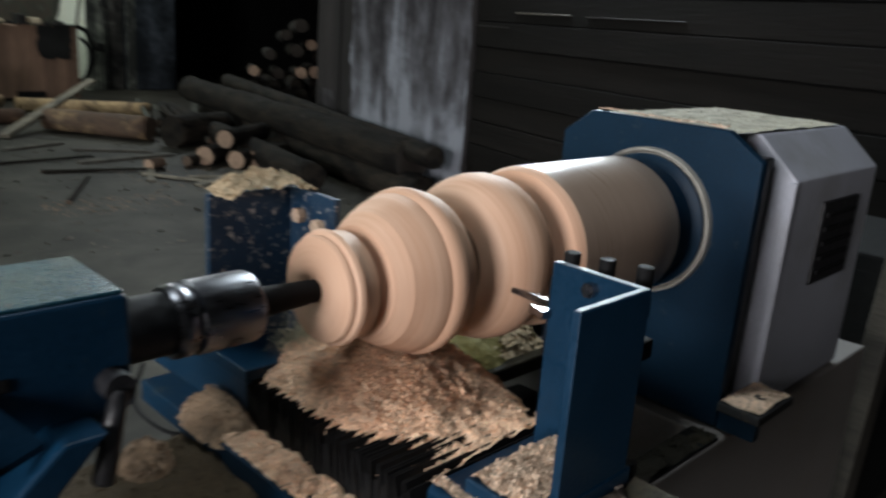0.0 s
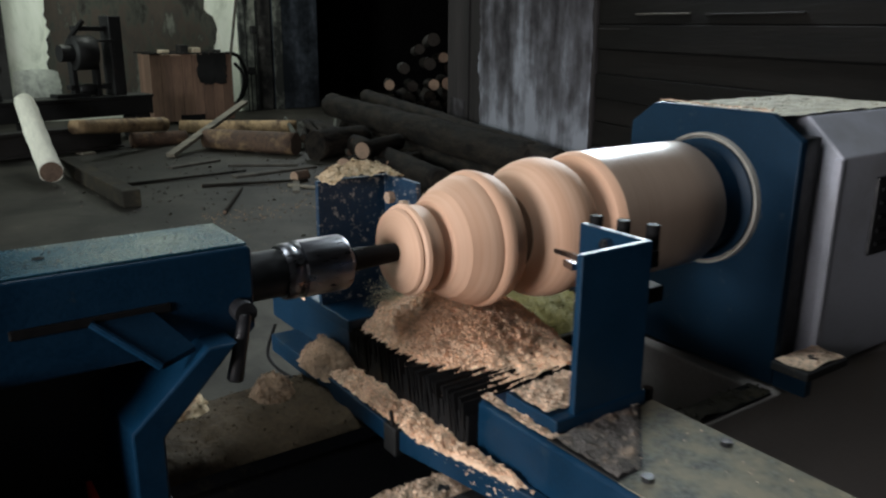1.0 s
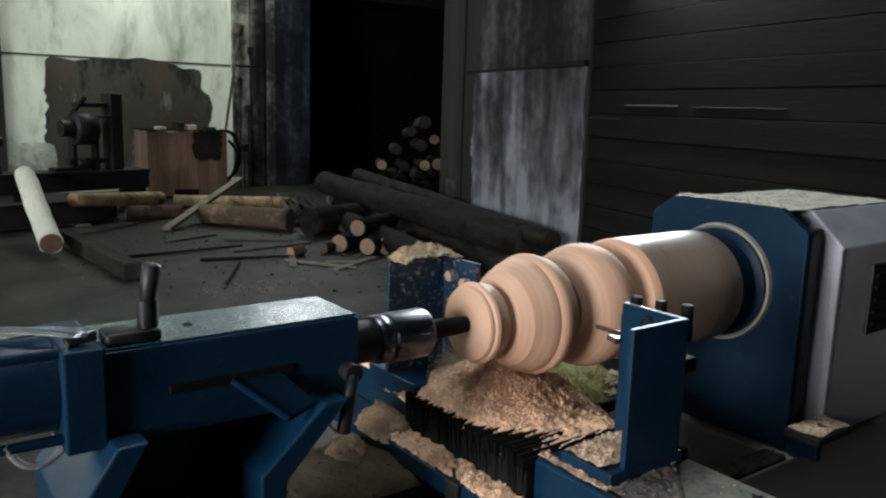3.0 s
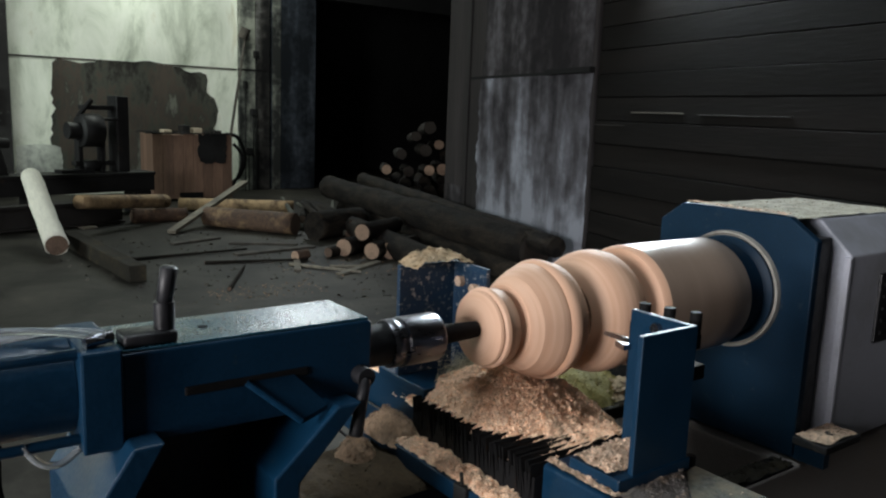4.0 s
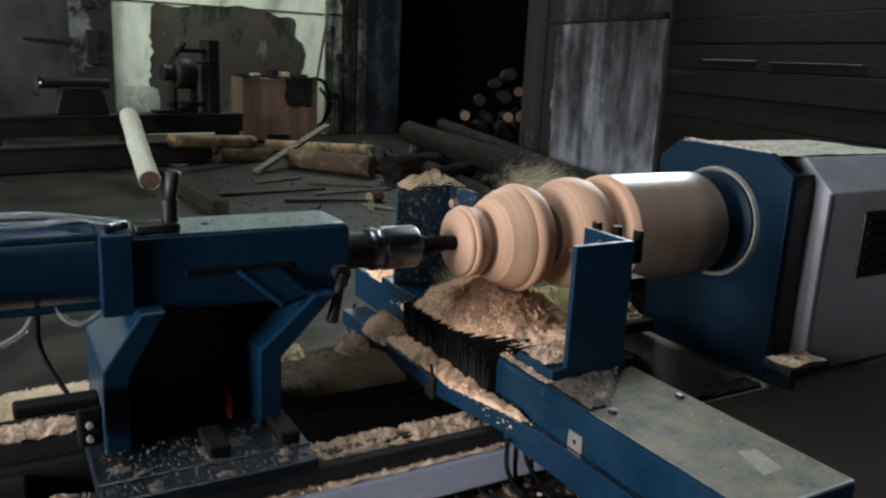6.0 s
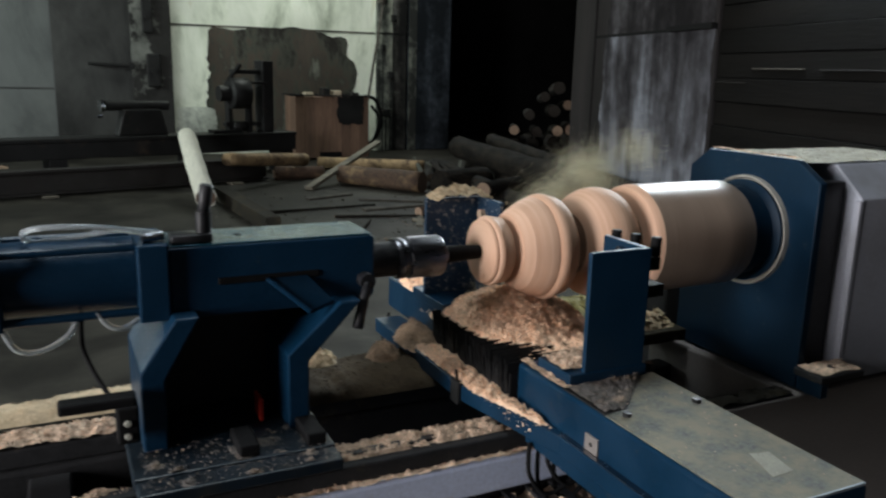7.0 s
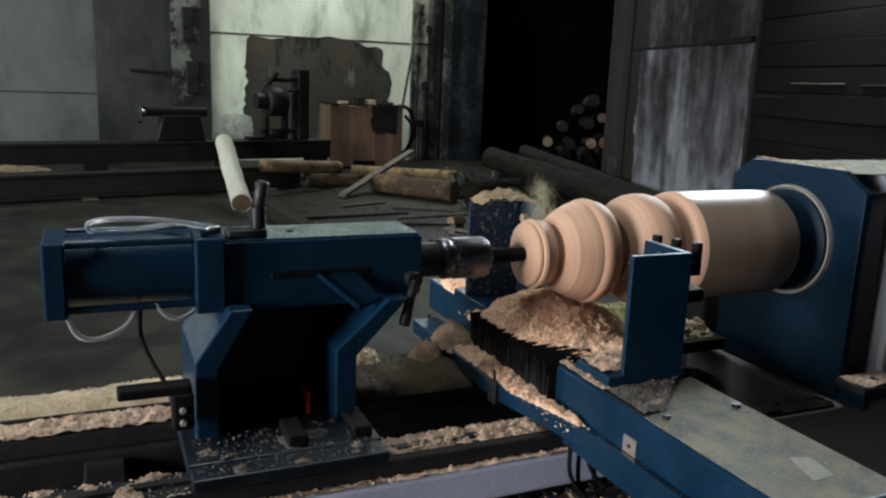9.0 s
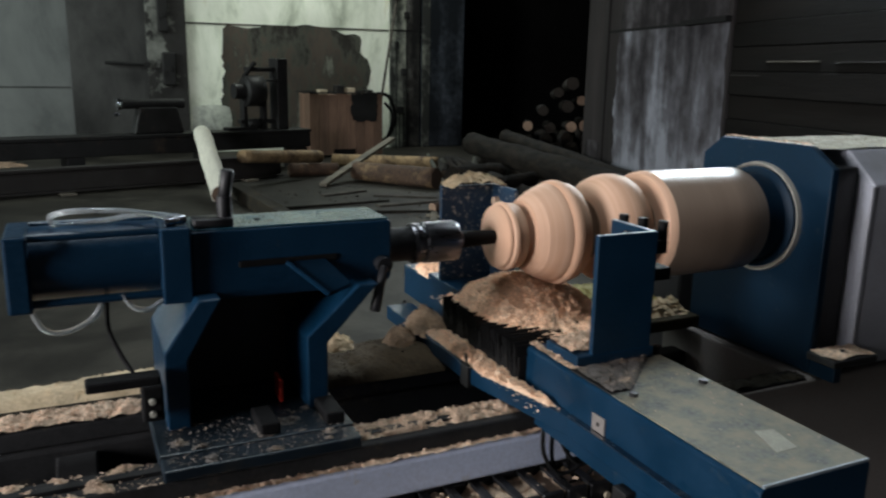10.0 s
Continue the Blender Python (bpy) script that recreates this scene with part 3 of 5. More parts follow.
part("bar", box(-0.05, 0.0, -0.72, 0.0, 1.775, 1.82, 0.004), NEAR_BLACK, pil, "dark bar across the pillar's edge")
part("slab", box(-0.018, 0.001, 1.62, 2.19, 0.0, ZC, 0.008), PILLAR, pil, "darker slab beside the pillar")

# ---- the wood lathe ----
AX = 1.10  # height of the turning axis

# bed: two rails on a frame over a grey base
bed = thing("lathe_bed", "dark lathe bed rails on a pale blue-grey beam", "lathe bed")
part("rail", box(-1.9, 0.22, -0.215, -0.150, 0.8145, 0.845, 0.004), RAIL, bed, "dark steel guide rail with chips on it")
part("rail", box(-1.9, 0.22, 0.03, 0.10, 0.812, 0.845, 0.004), RAIL, bed, "dark steel guide rail with chips on it")
part("beam", box(-1.9, 0.22, -0.228, -0.145, 0.755, 0.814, 0.006), WHITEBEAM, bed, "pale blue-grey painted beam")
part("lower_beam", box(-1.9, 0.22, -0.20, -0.14, 0.55, 0.755, 0.004), BLACK, bed)
part("rear_beam", box(-1.9, 0.22, 0.02, 0.11, 0.55, 0.812, 0.006), RAIL, bed)
# trough coloured black for the shade between the rails
part("trough", box(-1.9, 0.22, -0.14, 0.02, 0.60, 0.62), BLACK, bed, "trough between the rails, its shade in the black colour")
for x in (-1.7, -0.75, 0.2):
    part("cross_tie", box(x, x + 0.06, -0.14, 0.02, 0.66, 0.80, 0.004), RAIL, bed)
    part("leg", box(x - 0.05, x + 0.12, -0.2, 0.1, 0.0, 0.60, 0.006), BASEGREY, bed)
part("rack", box(-1.9, 0.22, -0.19, -0.175, 0.845, 0.851), OILED, bed)

# headstock
head = thing("headstock", "blue and light grey lathe headstock cabinet", "headstock")
plate_outline = [(-0.178, 0.80), (-0.178, 1.222), (-0.118, 1.262), (0.125, 1.262), (0.178, 1.222), (0.178, 0.80)]
part("face_plate", prism(plate_outline, 0.655, 0.675, "x", 0.003), BLUE_HEAD, head, "blue steel face plate with cut corners")
part("flange_ring", turned([(0.650, 0.110), (0.645, 0.1135), (0.645, 0.1175), (0.656, 0.119)], 96, "x", (0, 0, AX)), mat("bare_ring_steel", (0.33, 0.315, 0.28), 0.5, 0.3), head, "bare metal flange ring", True)
part("chuck", turned([(0.5805, 0.03), (0.5805, 0.088), (0.586, 0.094), (0.636, 0.094), (0.642, 0.109), (0.654, 0.109)], 72, "x", (0, 0, AX)), BLUE_HEAD, head, "dark blue chuck flange", True)
# added black block: the dark gap between face plate and cabinet
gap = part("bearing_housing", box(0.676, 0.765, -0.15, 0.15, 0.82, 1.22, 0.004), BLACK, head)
cab_outline = [(-0.19, 0.80), (-0.19, 1.188), (-0.12, 1.252), (0.15, 1.252), (0.19, 1.19), (0.19, 0.80)]
part("cabinet", prism(cab_outline, 0.766, 1.13, "x", 0.004), GREY, head, "light grey sheet metal cabinet with a sloping shoulder")
part("cabinet_lip", box(0.758, 0.770, -0.192, -0.178, 0.85, 1.186, 0.002), GREY, head)
vent = part("vent_panel", box(0.885, 1.045, -0.196, -0.188, 1.0, 1.145, 0.003), BLACK, head, "black recessed control panel")
for k in range(5):
    part("louvre", box(0.90, 1.03, -0.2, -0.195, 1.018 + 0.025 * k, 1.026 + 0.025 * k, 0.001), RUBBER_AND_SHADE, vent)
part("side_bracket", box(1.131, 1.2, -0.15, 0.1, 1.03, 1.05, 0.003), GREY, head)
foot = part("foot_plate", box(0.64, 0.765, -0.25, -0.181, 0.835, 0.851, 0.003), RAIL, head, "steel foot plate with chips on it")
part("bolt", rod((0.70, -0.222, 0.85), (0.70, -0.222, 0.858), 0.010, 6), OILED, foot)
part("foot_rib", box(0.655, 0.675, -0.24, -0.18, 0.80, 0.835, 0.002), BLUE, head)
part("base", prism([(0.22, -0.20), (1.28, -0.20), (1.28, 0.24), (0.63, 0.24), (0.63, -0.15), (0.22, -0.15)], 0.0, 0.795, "z", 0.004), BASEGREY, head, "grey steel base cabinet")
part("base_ledge", box(0.225, 0.63, -0.197, -0.15, 0.7955, 0.80, 0.001), RUBBER_AND_SHADE, head, "black ledge of the base")
part("base_back", box(0.22, 0.63, 0.15, 0.2, 0.0, 0.74, 0.006), BLACK, head)
# pit floor coloured black so the pit stays in shade
part("pit_floor", box(0.22, 0.63, -0.149, 0.149, 0.42, 0.45), RUBBER_AND_SHADE, head, "chip pit, its shade in the black colour")

# chips on the cabinet roof and the foot
heap("chip_layer", "thin layer of pale chips on the headstock roof", 0.68, 1.12, -0.115, 0.14, lambda u, v: 0.002 + 0.002 * bump2(u, v), 1.2535, ROOFDUST, 900, 0.0022, 4, 0.002, 0.014)
heap("chip_layer", "dusting of chips along the face plate's top", 0.656, 0.674, -0.11, 0.118, lambda u, v: 0.003, 1.2625, DUST, 200, 0.003, 5, 0.003, 0.006)
heap("chip_layer", "chips on the headstock foot plate", 0.645, 0.76, -0.245, -0.185, lambda u, v: 0.002 + 0.004 * bump2(u, v), 0.8515, DUST, 160, 0.003, 6, 0.004, 0.01)
heap("chip_layer", "dusty chips on the edge of the base", 0.24, 0.63, -0.195, -0.152, lambda u, v: 0.008 * bump2(u, v) + 0.002, 0.8005, DARKBOARD, 300, 0.004, 7, 0.008, 0.01)

# the turned workpiece, spinning between chuck and centre
work = thing("turned_baluster", "fresh pale wood baluster with beads and grooves, spinning", "wood workpiece", at=(0, 0, AX))


def turning(name, outline, material, label=""):
    """One stretch of the turned work: radius along the axis."""
    piece = part(name, turned(outline, 128), material, work, label, True)
    piece.data.set_sharp_from_angle(angle=radians(30))


turning("foot_bead", [(0.004, 0.01), (0, 0.02), (-0.002, 0.03), (0.002, 0.044), (0.006, 0.0575), (0.01, 0.0595), (0.013, 0.0585), (0.016, 0.0632), (0.021, 0.0645), (0.025, 0.062), (0.028, 0.0615), (0.038, 0.0608), (0.0436, 0.0598), (0.0456, 0.057), (0.0462, 0.045)], WOOD)
# necks carry groove shade as darker wood
turning("neck", [(0.0462, 0.045), (0.0468, 0.03), (0.049, 0.022), (0.0525, 0.022), (0.0545, 0.03), (0.0555, 0.036)], GROOVE_SHADE, "neck in the groove, its shade in a darker wood colour")
turning("stepped_cup", [(0.0555, 0.036), (0.058, 0.055), (0.0596, 0.0635), (0.0623, 0.066), (0.071, 0.0715), (0.078, 0.0768), (0.0797, 0.077), (0.09, 0.0838), (0.0915, 0.084), (0.103, 0.09), (0.1045, 0.0901), (0.1145, 0.094), (0.1185, 0.0934), (0.1212, 0.0962), (0.127, 0.0988), (0.1325, 0.0995), (0.1385, 0.0985), (0.1405, 0.0957), (0.1488, 0.095), (0.1564, 0.093), (0.1602, 0.0905), (0.1619, 0.084)], WOOD)
turning("neck", [(0.1619, 0.084), (0.1635, 0.066), (0.1648, 0.045), (0.168, 0.03), (0.178, 0.026), (0.186, 0.026), (0.193, 0.026), (0.1975, 0.06)], GROOVE_SHADE, "neck in the groove, its shade in a darker wood colour")
turning("ball", [(0.1975, 0.06), (0.202, 0.077), (0.2095, 0.089), (0.224, 0.0995), (0.238, 0.1045), (0.254, 0.1068), (0.268, 0.1062), (0.282, 0.1025), (0.294, 0.0955), (0.3015, 0.088), (0.306, 0.075)], WOOD)
turning("neck", [(0.306, 0.075), (0.309, 0.048), (0.314, 0.04), (0.3195, 0.04), (0.3215, 0.068)], GROOVE_SHADE, "neck in the groove, its shade in a darker wood colour")
turning("collar", [(0.3215, 0.068), (0.323, 0.092), (0.328, 0.1035), (0.334, 0.1075), (0.344, 0.1092)], WOOD)
turning("blank", [(0.344, 0.1092), (0.4, 0.1092), (0.5, 0.1088), (0.574, 0.1082), (0.579, 0.106), (0.58, 0.04)], BLANK, "smooth dull brown uncut blank")

# tailstock
tail = thing("tailstock", "blue steel tailstock with a pneumatic cylinder", "tailstock")
housing = joined(prism([(-0.540, 1.060), (-0.530, 1.050), (-0.235, 1.046), (-0.222, 1.060), (-0.222, 1.153), (-0.226, 1.157), (-0.540, 1.157)], -0.058, 0.058, "y", 0.003))
hs = part("housing", housing, BLUE, tail, "blue square housing")
part("housing_top", box(-0.538, -0.226, -0.055, 0.055, 1.1572, 1.1602, 0.0012), BLUE_TOP, tail, "paler blue top plate spotted with dust")
# no recess is cut; a black strip gives the slot's shade
part("slot", joined(box(-0.472, -0.315, -0.0605, -0.056, 1.097, 1.108, 0.002)), RUBBER_AND_SHADE, tail, "guide slot, its shade as a black strip")
stop = bmesh.new()
sv = [stop.verts.new(Vector(p) + Vector((0, 0, dz))) for dz in (0, -0.006) for p in ((-0.396, -0.0585, 1.104), (-0.338, -0.0585, 1.104), (-0.302, -0.087, 1.064), (-0.338, -0.090, 1.053))]
for q in ((0, 1, 2, 3), (7, 6, 5, 4), (0, 4, 5, 1), (1, 5, 6, 2), (2, 6, 7, 3), (3, 7, 4, 0)):
    stop.faces.new([sv[i] for i in q])
# bracket face in a shaded blue, its lit edge as a lighter rod
stopper = part("stop_bracket", stop, BLUE_HEAD, tail, "slanting bracket plate under the slot, shade in its darker blue")
part("bracket_edge", rod((-0.398, -0.0605, 1.101), (-0.340, -0.0915, 1.0505), 0.0042, 8), BLUE, stopper, "lit edge of the bracket, set in a lighter blue")
part("end_flange", box(-0.584, -0.541, -0.068, 0.068, 1.052, 1.166, 0.003), BLUE, tail, "blue end flange")
cyl = part("air_cylinder", joined(turned([(-0.757, 0.0535), (-0.585, 0.0535)], 40, "x", (0, 0, 1.115))), BLUE, tail, "blue pneumatic cylinder", True)
for y, z in ((-0.049, 0.047), (0.049, 0.047), (-0.049, -0.049), (0.049, -0.049)):
    part("tie_rod", rod((-0.757, y, 1.115 + z), (-0.584, y, 1.115 + z), 0.006, 10), BLUE, cyl)
part("cylinder_cap", box(-0.788, -0.757, -0.062, 0.062, 1.056, 1.166, 0.004), BLUE, tail, "blue end cap")
part("ram", turned([(-0.225, 0.030), (-0.165, 0.030)], 40, "x", (0, 0, AX)), OILED, tail, "dark oiled ram", True)
slv = part("live_centre", turned([(-0.166, 0.024), (-0.166, 0.0335), (-0.162, 0.0355), (-0.15, 0.0355), (-0.148, 0.033), (-0.143, 0.033), (-0.141, 0.0365), (-0.082, 0.0365), (-0.078, 0.0345), (-0.077, 0.016), (-0.062, 0.0135)], 64, "x", (0, 0, AX)), DARKSTEEL, tail, "polished steel live centre body", True)
part("mandrel", turned([(-0.064, 0.0155), (-0.012, 0.0135), (0.004, 0.0125)], 32, "x", (0, 0, AX)), RUBBER_AND_SHADE, slv, "dark steel drive point", True)
part("grub_screw", rod((-0.153, -0.030, 1.117), (-0.153, -0.036, 1.121), 0.004, 8), OILED, slv)
# side frames of the foot: upright below, splayed above
for x_top, x_knee in ((-0.540, -0.592), (-0.292, -0.378)):
    w = 0.034
    part("leg", prism([(x_top, 1.062), (x_top + w, 1.062), (x_knee + w, 0.972), (x_knee + w, 0.845), (x_knee, 0.845), (x_knee, 0.985)], -0.098, 0.098, "y", 0.003), BLUE, tail, "cranked blue leg plate")
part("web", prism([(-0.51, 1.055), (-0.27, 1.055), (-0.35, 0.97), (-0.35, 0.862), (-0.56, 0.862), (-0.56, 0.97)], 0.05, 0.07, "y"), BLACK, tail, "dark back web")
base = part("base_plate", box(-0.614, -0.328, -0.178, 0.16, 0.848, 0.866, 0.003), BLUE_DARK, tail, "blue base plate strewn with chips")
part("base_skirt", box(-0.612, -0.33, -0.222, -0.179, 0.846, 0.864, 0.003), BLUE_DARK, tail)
for x in (-0.47, -0.37):
    part("clamp_block", box(x, x + 0.03, -0.17, -0.10, 0.866, 0.885, 0.003), RUBBER_AND_SHADE, base)
part("switch_box", joined(box(-0.628, -0.598, -0.135, -0.10, 0.90, 0.955, 0.004), box(-0.70, -0.60, -0.13, -0.10, 0.952, 0.968, 0.004)), RUBBER_AND_SHADE, tail, "black proximity switch")
# screw glints come from the pale colour
for z in (0.913, 0.932):
    part("screw", rod((-0.614, -0.134, z), (-0.614, -0.139, z), 0.0048, 12, None, 0.001), LABEL, tail, "screw head, its glint set as a pale colour")
part("tag", box(-0.415, -0.409, -0.06, -0.02, 0.868, 0.905, 0.001, pose(0, 0, 0)), RED, tail, "small red tag")
# clamping levers
lever = part("clamp_lever", joined(rod((-0.240, -0.057, 1.085), (-0.240, -0.078, 1.085), 0.013, 16), rod((-0.240, -0.075, 1.085), (-0.262, -0.088, 1.012), 0.0075, 14, 0.0095, 0.003)), BLACK, tail, "black clamp lever hanging down", True)
valve = part("valve", joined(box(-0.535, -0.475, -0.05, -0.01, 1.16, 1.174, 0.003), rod((-0.485, -0.03, 1.16), (-0.485, -0.03, 1.205), 0.012, 16), rod((-0.485, -0.03, 1.202), (-0.478, -0.03, 1.246), 0.0095, 14, 0.0105, 0.003)), BLACK, tail, "black hand valve on top", True)
part("fitting", joined(rod((-0.575, -0.045, 1.172), (-0.545, -0.04, 1.175), 0.007, 12)), STEEL, tail, "bright hose fitting", True)
part("oil_hole", rod((-0.43, 0.0, 1.1603), (-0.43, 0.0, 1.161), 0.006, 16), RUBBER_AND_SHADE, tail)

hose = tagged(finish(tube([(-0.555, -0.045, 1.176), (-0.62, -0.05, 1.192), (-0.69, -0.045, 1.196), (-0.725, -0.02, 1.186), (-0.715, 0.0, 1.168), (-0.66, 0.0, 1.172), (-0.60, -0.02, 1.182), (-0.55, -0.03, 1.176)], 0.0042), "air_hose", GLASS, None, "", True), "clear looped air hose on the tailstock", "air hose")
hose2 = tagged(finish(tube([(-0.76, -0.05, 1.06), (-0.745, -0.055, 1.03), (-0.715, -0.055, 1.024), (-0.68, -0.05, 1.04), (-0.665, -0.045, 1.066)], 0.0042), "air_hose", GLASS, None, "", True), "clear air hose hanging below the cylinder", "air hose")
hose3 = tagged(finish(tube([(-0.64, -0.05, 1.07), (-0.625, -0.055, 1.05), (-0.605, -0.055, 1.045), (-0.585, -0.05, 1.055)], 0.0042), "air_hose", GLASS, None, "", True), "short clear air hose below the cylinder", "air hose")
cable = tagged(finish(tube([(-0.66, -0.03, 1.068), (-0.662, -0.04, 1.02), (-0.65, -0.06, 0.985), (-0.635, -0.09, 0.962)], 0.0035), "cable", RUBBER_AND_SHADE, None, "", True), "black cable running down to a switch", "cable")

# ---- tool carriage: cross slide with bellows and two tool posts ----
car = thing("tool_carriage", "blue cross slide of the lathe with tool posts", "tool carriage")
cover = part("slide_cover", joined(prism([(0.017, 0.800), (0.017, 0.922), (0.022, 0.927), (0.190, 0.927), (0.195, 0.922), (0.195, 0.800)], -0.645, -0.14, "y", 0.002)), BLUE, car, "long blue slide housing")
part("cover_sheet", prism([(0.020, -0.642), (0.192, -0.642), (0.192, -0.262), (0.165, -0.268), (0.060, -0.365), (0.020, -0.368)], 0.9275, 0.9295, "z"), CREAM, car, "dust-covered cover sheet")
for x, y in ((0.046, -0.383), (0.173, -0.383)):
    part("socket_screw", rod((x, y, 0.929), (x, y, 0.935), 0.0065, 14), OILED, car)
part("wiped_strip", prism([(0.118, -0.535), (0.146, -0.541), (0.134, -0.590), (0.098, -0.591)], 0.9296, 0.9301, "z"), DUSTFILM, car, "strip of paler dust near the end")
part("worn_edge", box(0.021, 0.191, -0.6455, -0.6425, 0.9262, 0.9305, 0.001), EDGE, car, "worn bright end of the cover")
part("chip_shelf", prism([(0.020, -0.367), (0.060, -0.364), (0.164, -0.267), (0.192, -0.262), (0.020, -0.262)], 0.9275, 0.929, "z"), RAIL, car)
part("seat_plate", box(0.031, 0.178, -0.264, -0.175, 0.927, 0.947, 0.002), BLUE, car, "blue seat plate")
post = part("tool_post", prism([(0.016, -0.304), (0.128, -0.304), (0.128, -0.195), (0.119, -0.195), (0.119, -0.295), (0.016, -0.295)], 0.953, 1.160, "z", 0.0012), BLUE, car, "blue angle-iron tool post")
part("post_edge", prism([(0.0175, -0.3025), (0.1265, -0.3025), (0.1265, -0.1965), (0.1205, -0.1965), (0.1205, -0.2965), (0.0175, -0.2965)], 1.1603, 1.1609, "z"), EDGE, post, "bare sawn edge of the angle")
part("bolt", joined(rod((0.119, -0.245, 1.145), (0.110, -0.245, 1.145), 0.008, 6), rod((0.112, -0.245, 1.145), (0.106, -0.245, 1.145), 0.0045, 10)), STEEL, post)
part("bolt", joined(rod((0.150, -0.296, 0.953), (0.150, -0.296, 0.968), 0.007, 6)), OILED, post)
holder = part("tool_holder", joined(box(0.129, 0.165, -0.285, -0.185, 1.118, 1.140, 0.002), box(0.129, 0.172, -0.29, -0.19, 1.075, 1.096, 0.002), box(0.129, 0.145, -0.285, -0.185, 1.05, 1.118, 0.002)), RUBBER_AND_SHADE, car, "dark steel tool holder")
for x, y in ((0.137, -0.205), (0.148, -0.24), (0.160, -0.276)):
    part("socket_bolt", rod((x, y, 1.14), (x, y, 1.17), 0.0085, 18, None, 0.001), RUBBER_AND_SHADE, holder, "black socket head bolt")
part("cutter", joined(prism([(0.140, -0.19), (0.152, -0.19), (0.149, -0.14), (0.143, -0.124)], 1.101, 1.108, "z", 0.001)), STEEL, car, "steel cutting tool")
part("cutter_tip", prism([(0.104, -0.20), (0.118, -0.20), (0.115, -0.178), (0.111, -0.176)], 1.101, 1.110, "z", 0.001), STEEL, post, "bright tool tip")
part("side_rail", prism([(-0.043, 0.36), (-0.043, -0.04), (0.004, -0.285), (0.006, -0.60), (0.0165, -0.60), (0.0165, 0.36)], 0.832, 0.862, "z", 0.002), BLUE, car, "blue guide rail of the cross slide")
part("saddle", box(0.0, 0.19, -0.14, 0.16, 0.836, 0.858, 0.002), BLUE, car)
part("rail_edge", box(0.0062, 0.0165, -0.585, -0.28, 0.8622, 0.8632), STEEL, car, "worn bright rail edge")
part("nameplate", box(0.0140, 0.0168, -0.363, -0.333, 0.864, 0.889, 0.0004), BASEGREY, car, "small grey plate with a hole")
part("plate_hole", rod((0.0141, -0.348, 0.876), (0.0136, -0.348, 0.876), 0.0035, 12), RUBBER_AND_SHADE, car)
part("limit_switch", joined(box(-0.048, -0.036, -0.05, -0.02, 0.825, 0.865, 0.002), rod((-0.042, -0.035, 0.865), (-0.045, -0.035, 0.885), 0.003, 8)), IRON, car, "small limit switch")
part("limit_switch", box(-0.002, 0.0165, -0.44, -0.41, 0.78, 0.815, 0.002), IRON, car, "small limit switch")
back_rest = thing("rear_tool_rest", "dust-splashed blue angle post on a rear slide", "tool rest", at=(0.029, 0, 0))
rear = part("rear_slide", box(0.01, 0.2, 0.165, 0.46, 0.856, 0.925, 0.003), BLUE, back_rest, "blue rear slide housing")
part("rear_seat", box(0.0, 0.15, 0.15, 0.30, 0.925, 0.944, 0.002), BLUE, back_rest)
rpost = part("rear_tool_post", prism([(-0.045, 0.200), (0.082, 0.200), (0.082, 0.100), (0.073, 0.100), (0.073, 0.191), (-0.045, 0.191)], 0.9702, 1.168, "z", 0.0012), BLUE_SPLASHED, back_rest, "blue rear angle-iron tool post")
for y, z in ((0.168, 1.135), (0.128, 1.128)):
    part("bolt", rod((0.073, y, z), (0.063, y, z), 0.010, 6), DUST, rpost, "chip-clogged bolt head")
bell = part("bellows", box(0.003, 0.2, -0.139, 0.164, 0.858, 0.908), RUBBER_AND_SHADE, car, "black pleated rubber bellows")
pleat = bpy.data.meshes.new("pleat")
pleat.from_pydata([(0, -0.0018, 0), (0.198, -0.0018, 0), (0.198, 0.0018, 0), (0, 0.0018, 0), (-0.006, -0.0006, 0.058), (0.204, -0.0006, 0.058), (0.204, 0.0006, 0.058), (-0.006, 0.0006, 0.058)], [],
                  [(0, 1, 2, 3), (4, 7, 6, 5), (0, 4, 5, 1), (1, 5, 6, 2), (2, 6, 7, 3), (3, 7, 4, 0)])
pleat.materials.append(RUBBER_AND_SHADE)
prng = random.Random(8)
for k in range(60):
    ob = new("pleat", pleat)
    ob.parent = bell
    ob.location = (0.004 + prng.uniform(-0.002, 0.002), -0.134 + 0.00505 * k, 0.871 + prng.uniform(-0.003, 0.003))
    ob.rotation_euler = (prng.uniform(-0.12, 0.12), 0, prng.uniform(-0.02, 0.02))

LIFT = Vector((-0.043, -0.042, 0.026))  # the slide stands this far from the lines above
for ob in (*car.children, *back_rest.children):
    if ob.name.split(".")[0] in ("slide_cover", "cover_sheet", "socket_screw", "worn_edge", "chip_shelf", "seat_plate", "side_rail", "saddle", "rail_edge", "nameplate", "plate_hole", "wiped_strip", "limit_switch", "rear_slide", "rear_seat", "bellows"):
        ob.location = LIFT
moving = [car]


def pile(u, v):
    x, y = -0.037 + 0.245 * u - 0.078, -0.178 + 0.378 * v - 0.04
    d = (x / (0.15 if x < 0 else 0.20)) ** 2 + (y / (0.205 if y < 0 else 0.17)) ** 2
    edge = min(1.0, (u * 0.245 + 0.012) / 0.03, (v * 0.378 + 0.02) / 0.05)
    return 0.079 * edge * max(0.0, 1 - d ** 0.72) if d < 1 else 0.0


moving.append(heap("chip_heap", "heap of fresh orange wood chips on the bellows", -0.037, 0.208, -0.174, 0.20, pile, 0.935, CHIP, 28000, 0.0027, 11, 0.005, 0.005, 45))
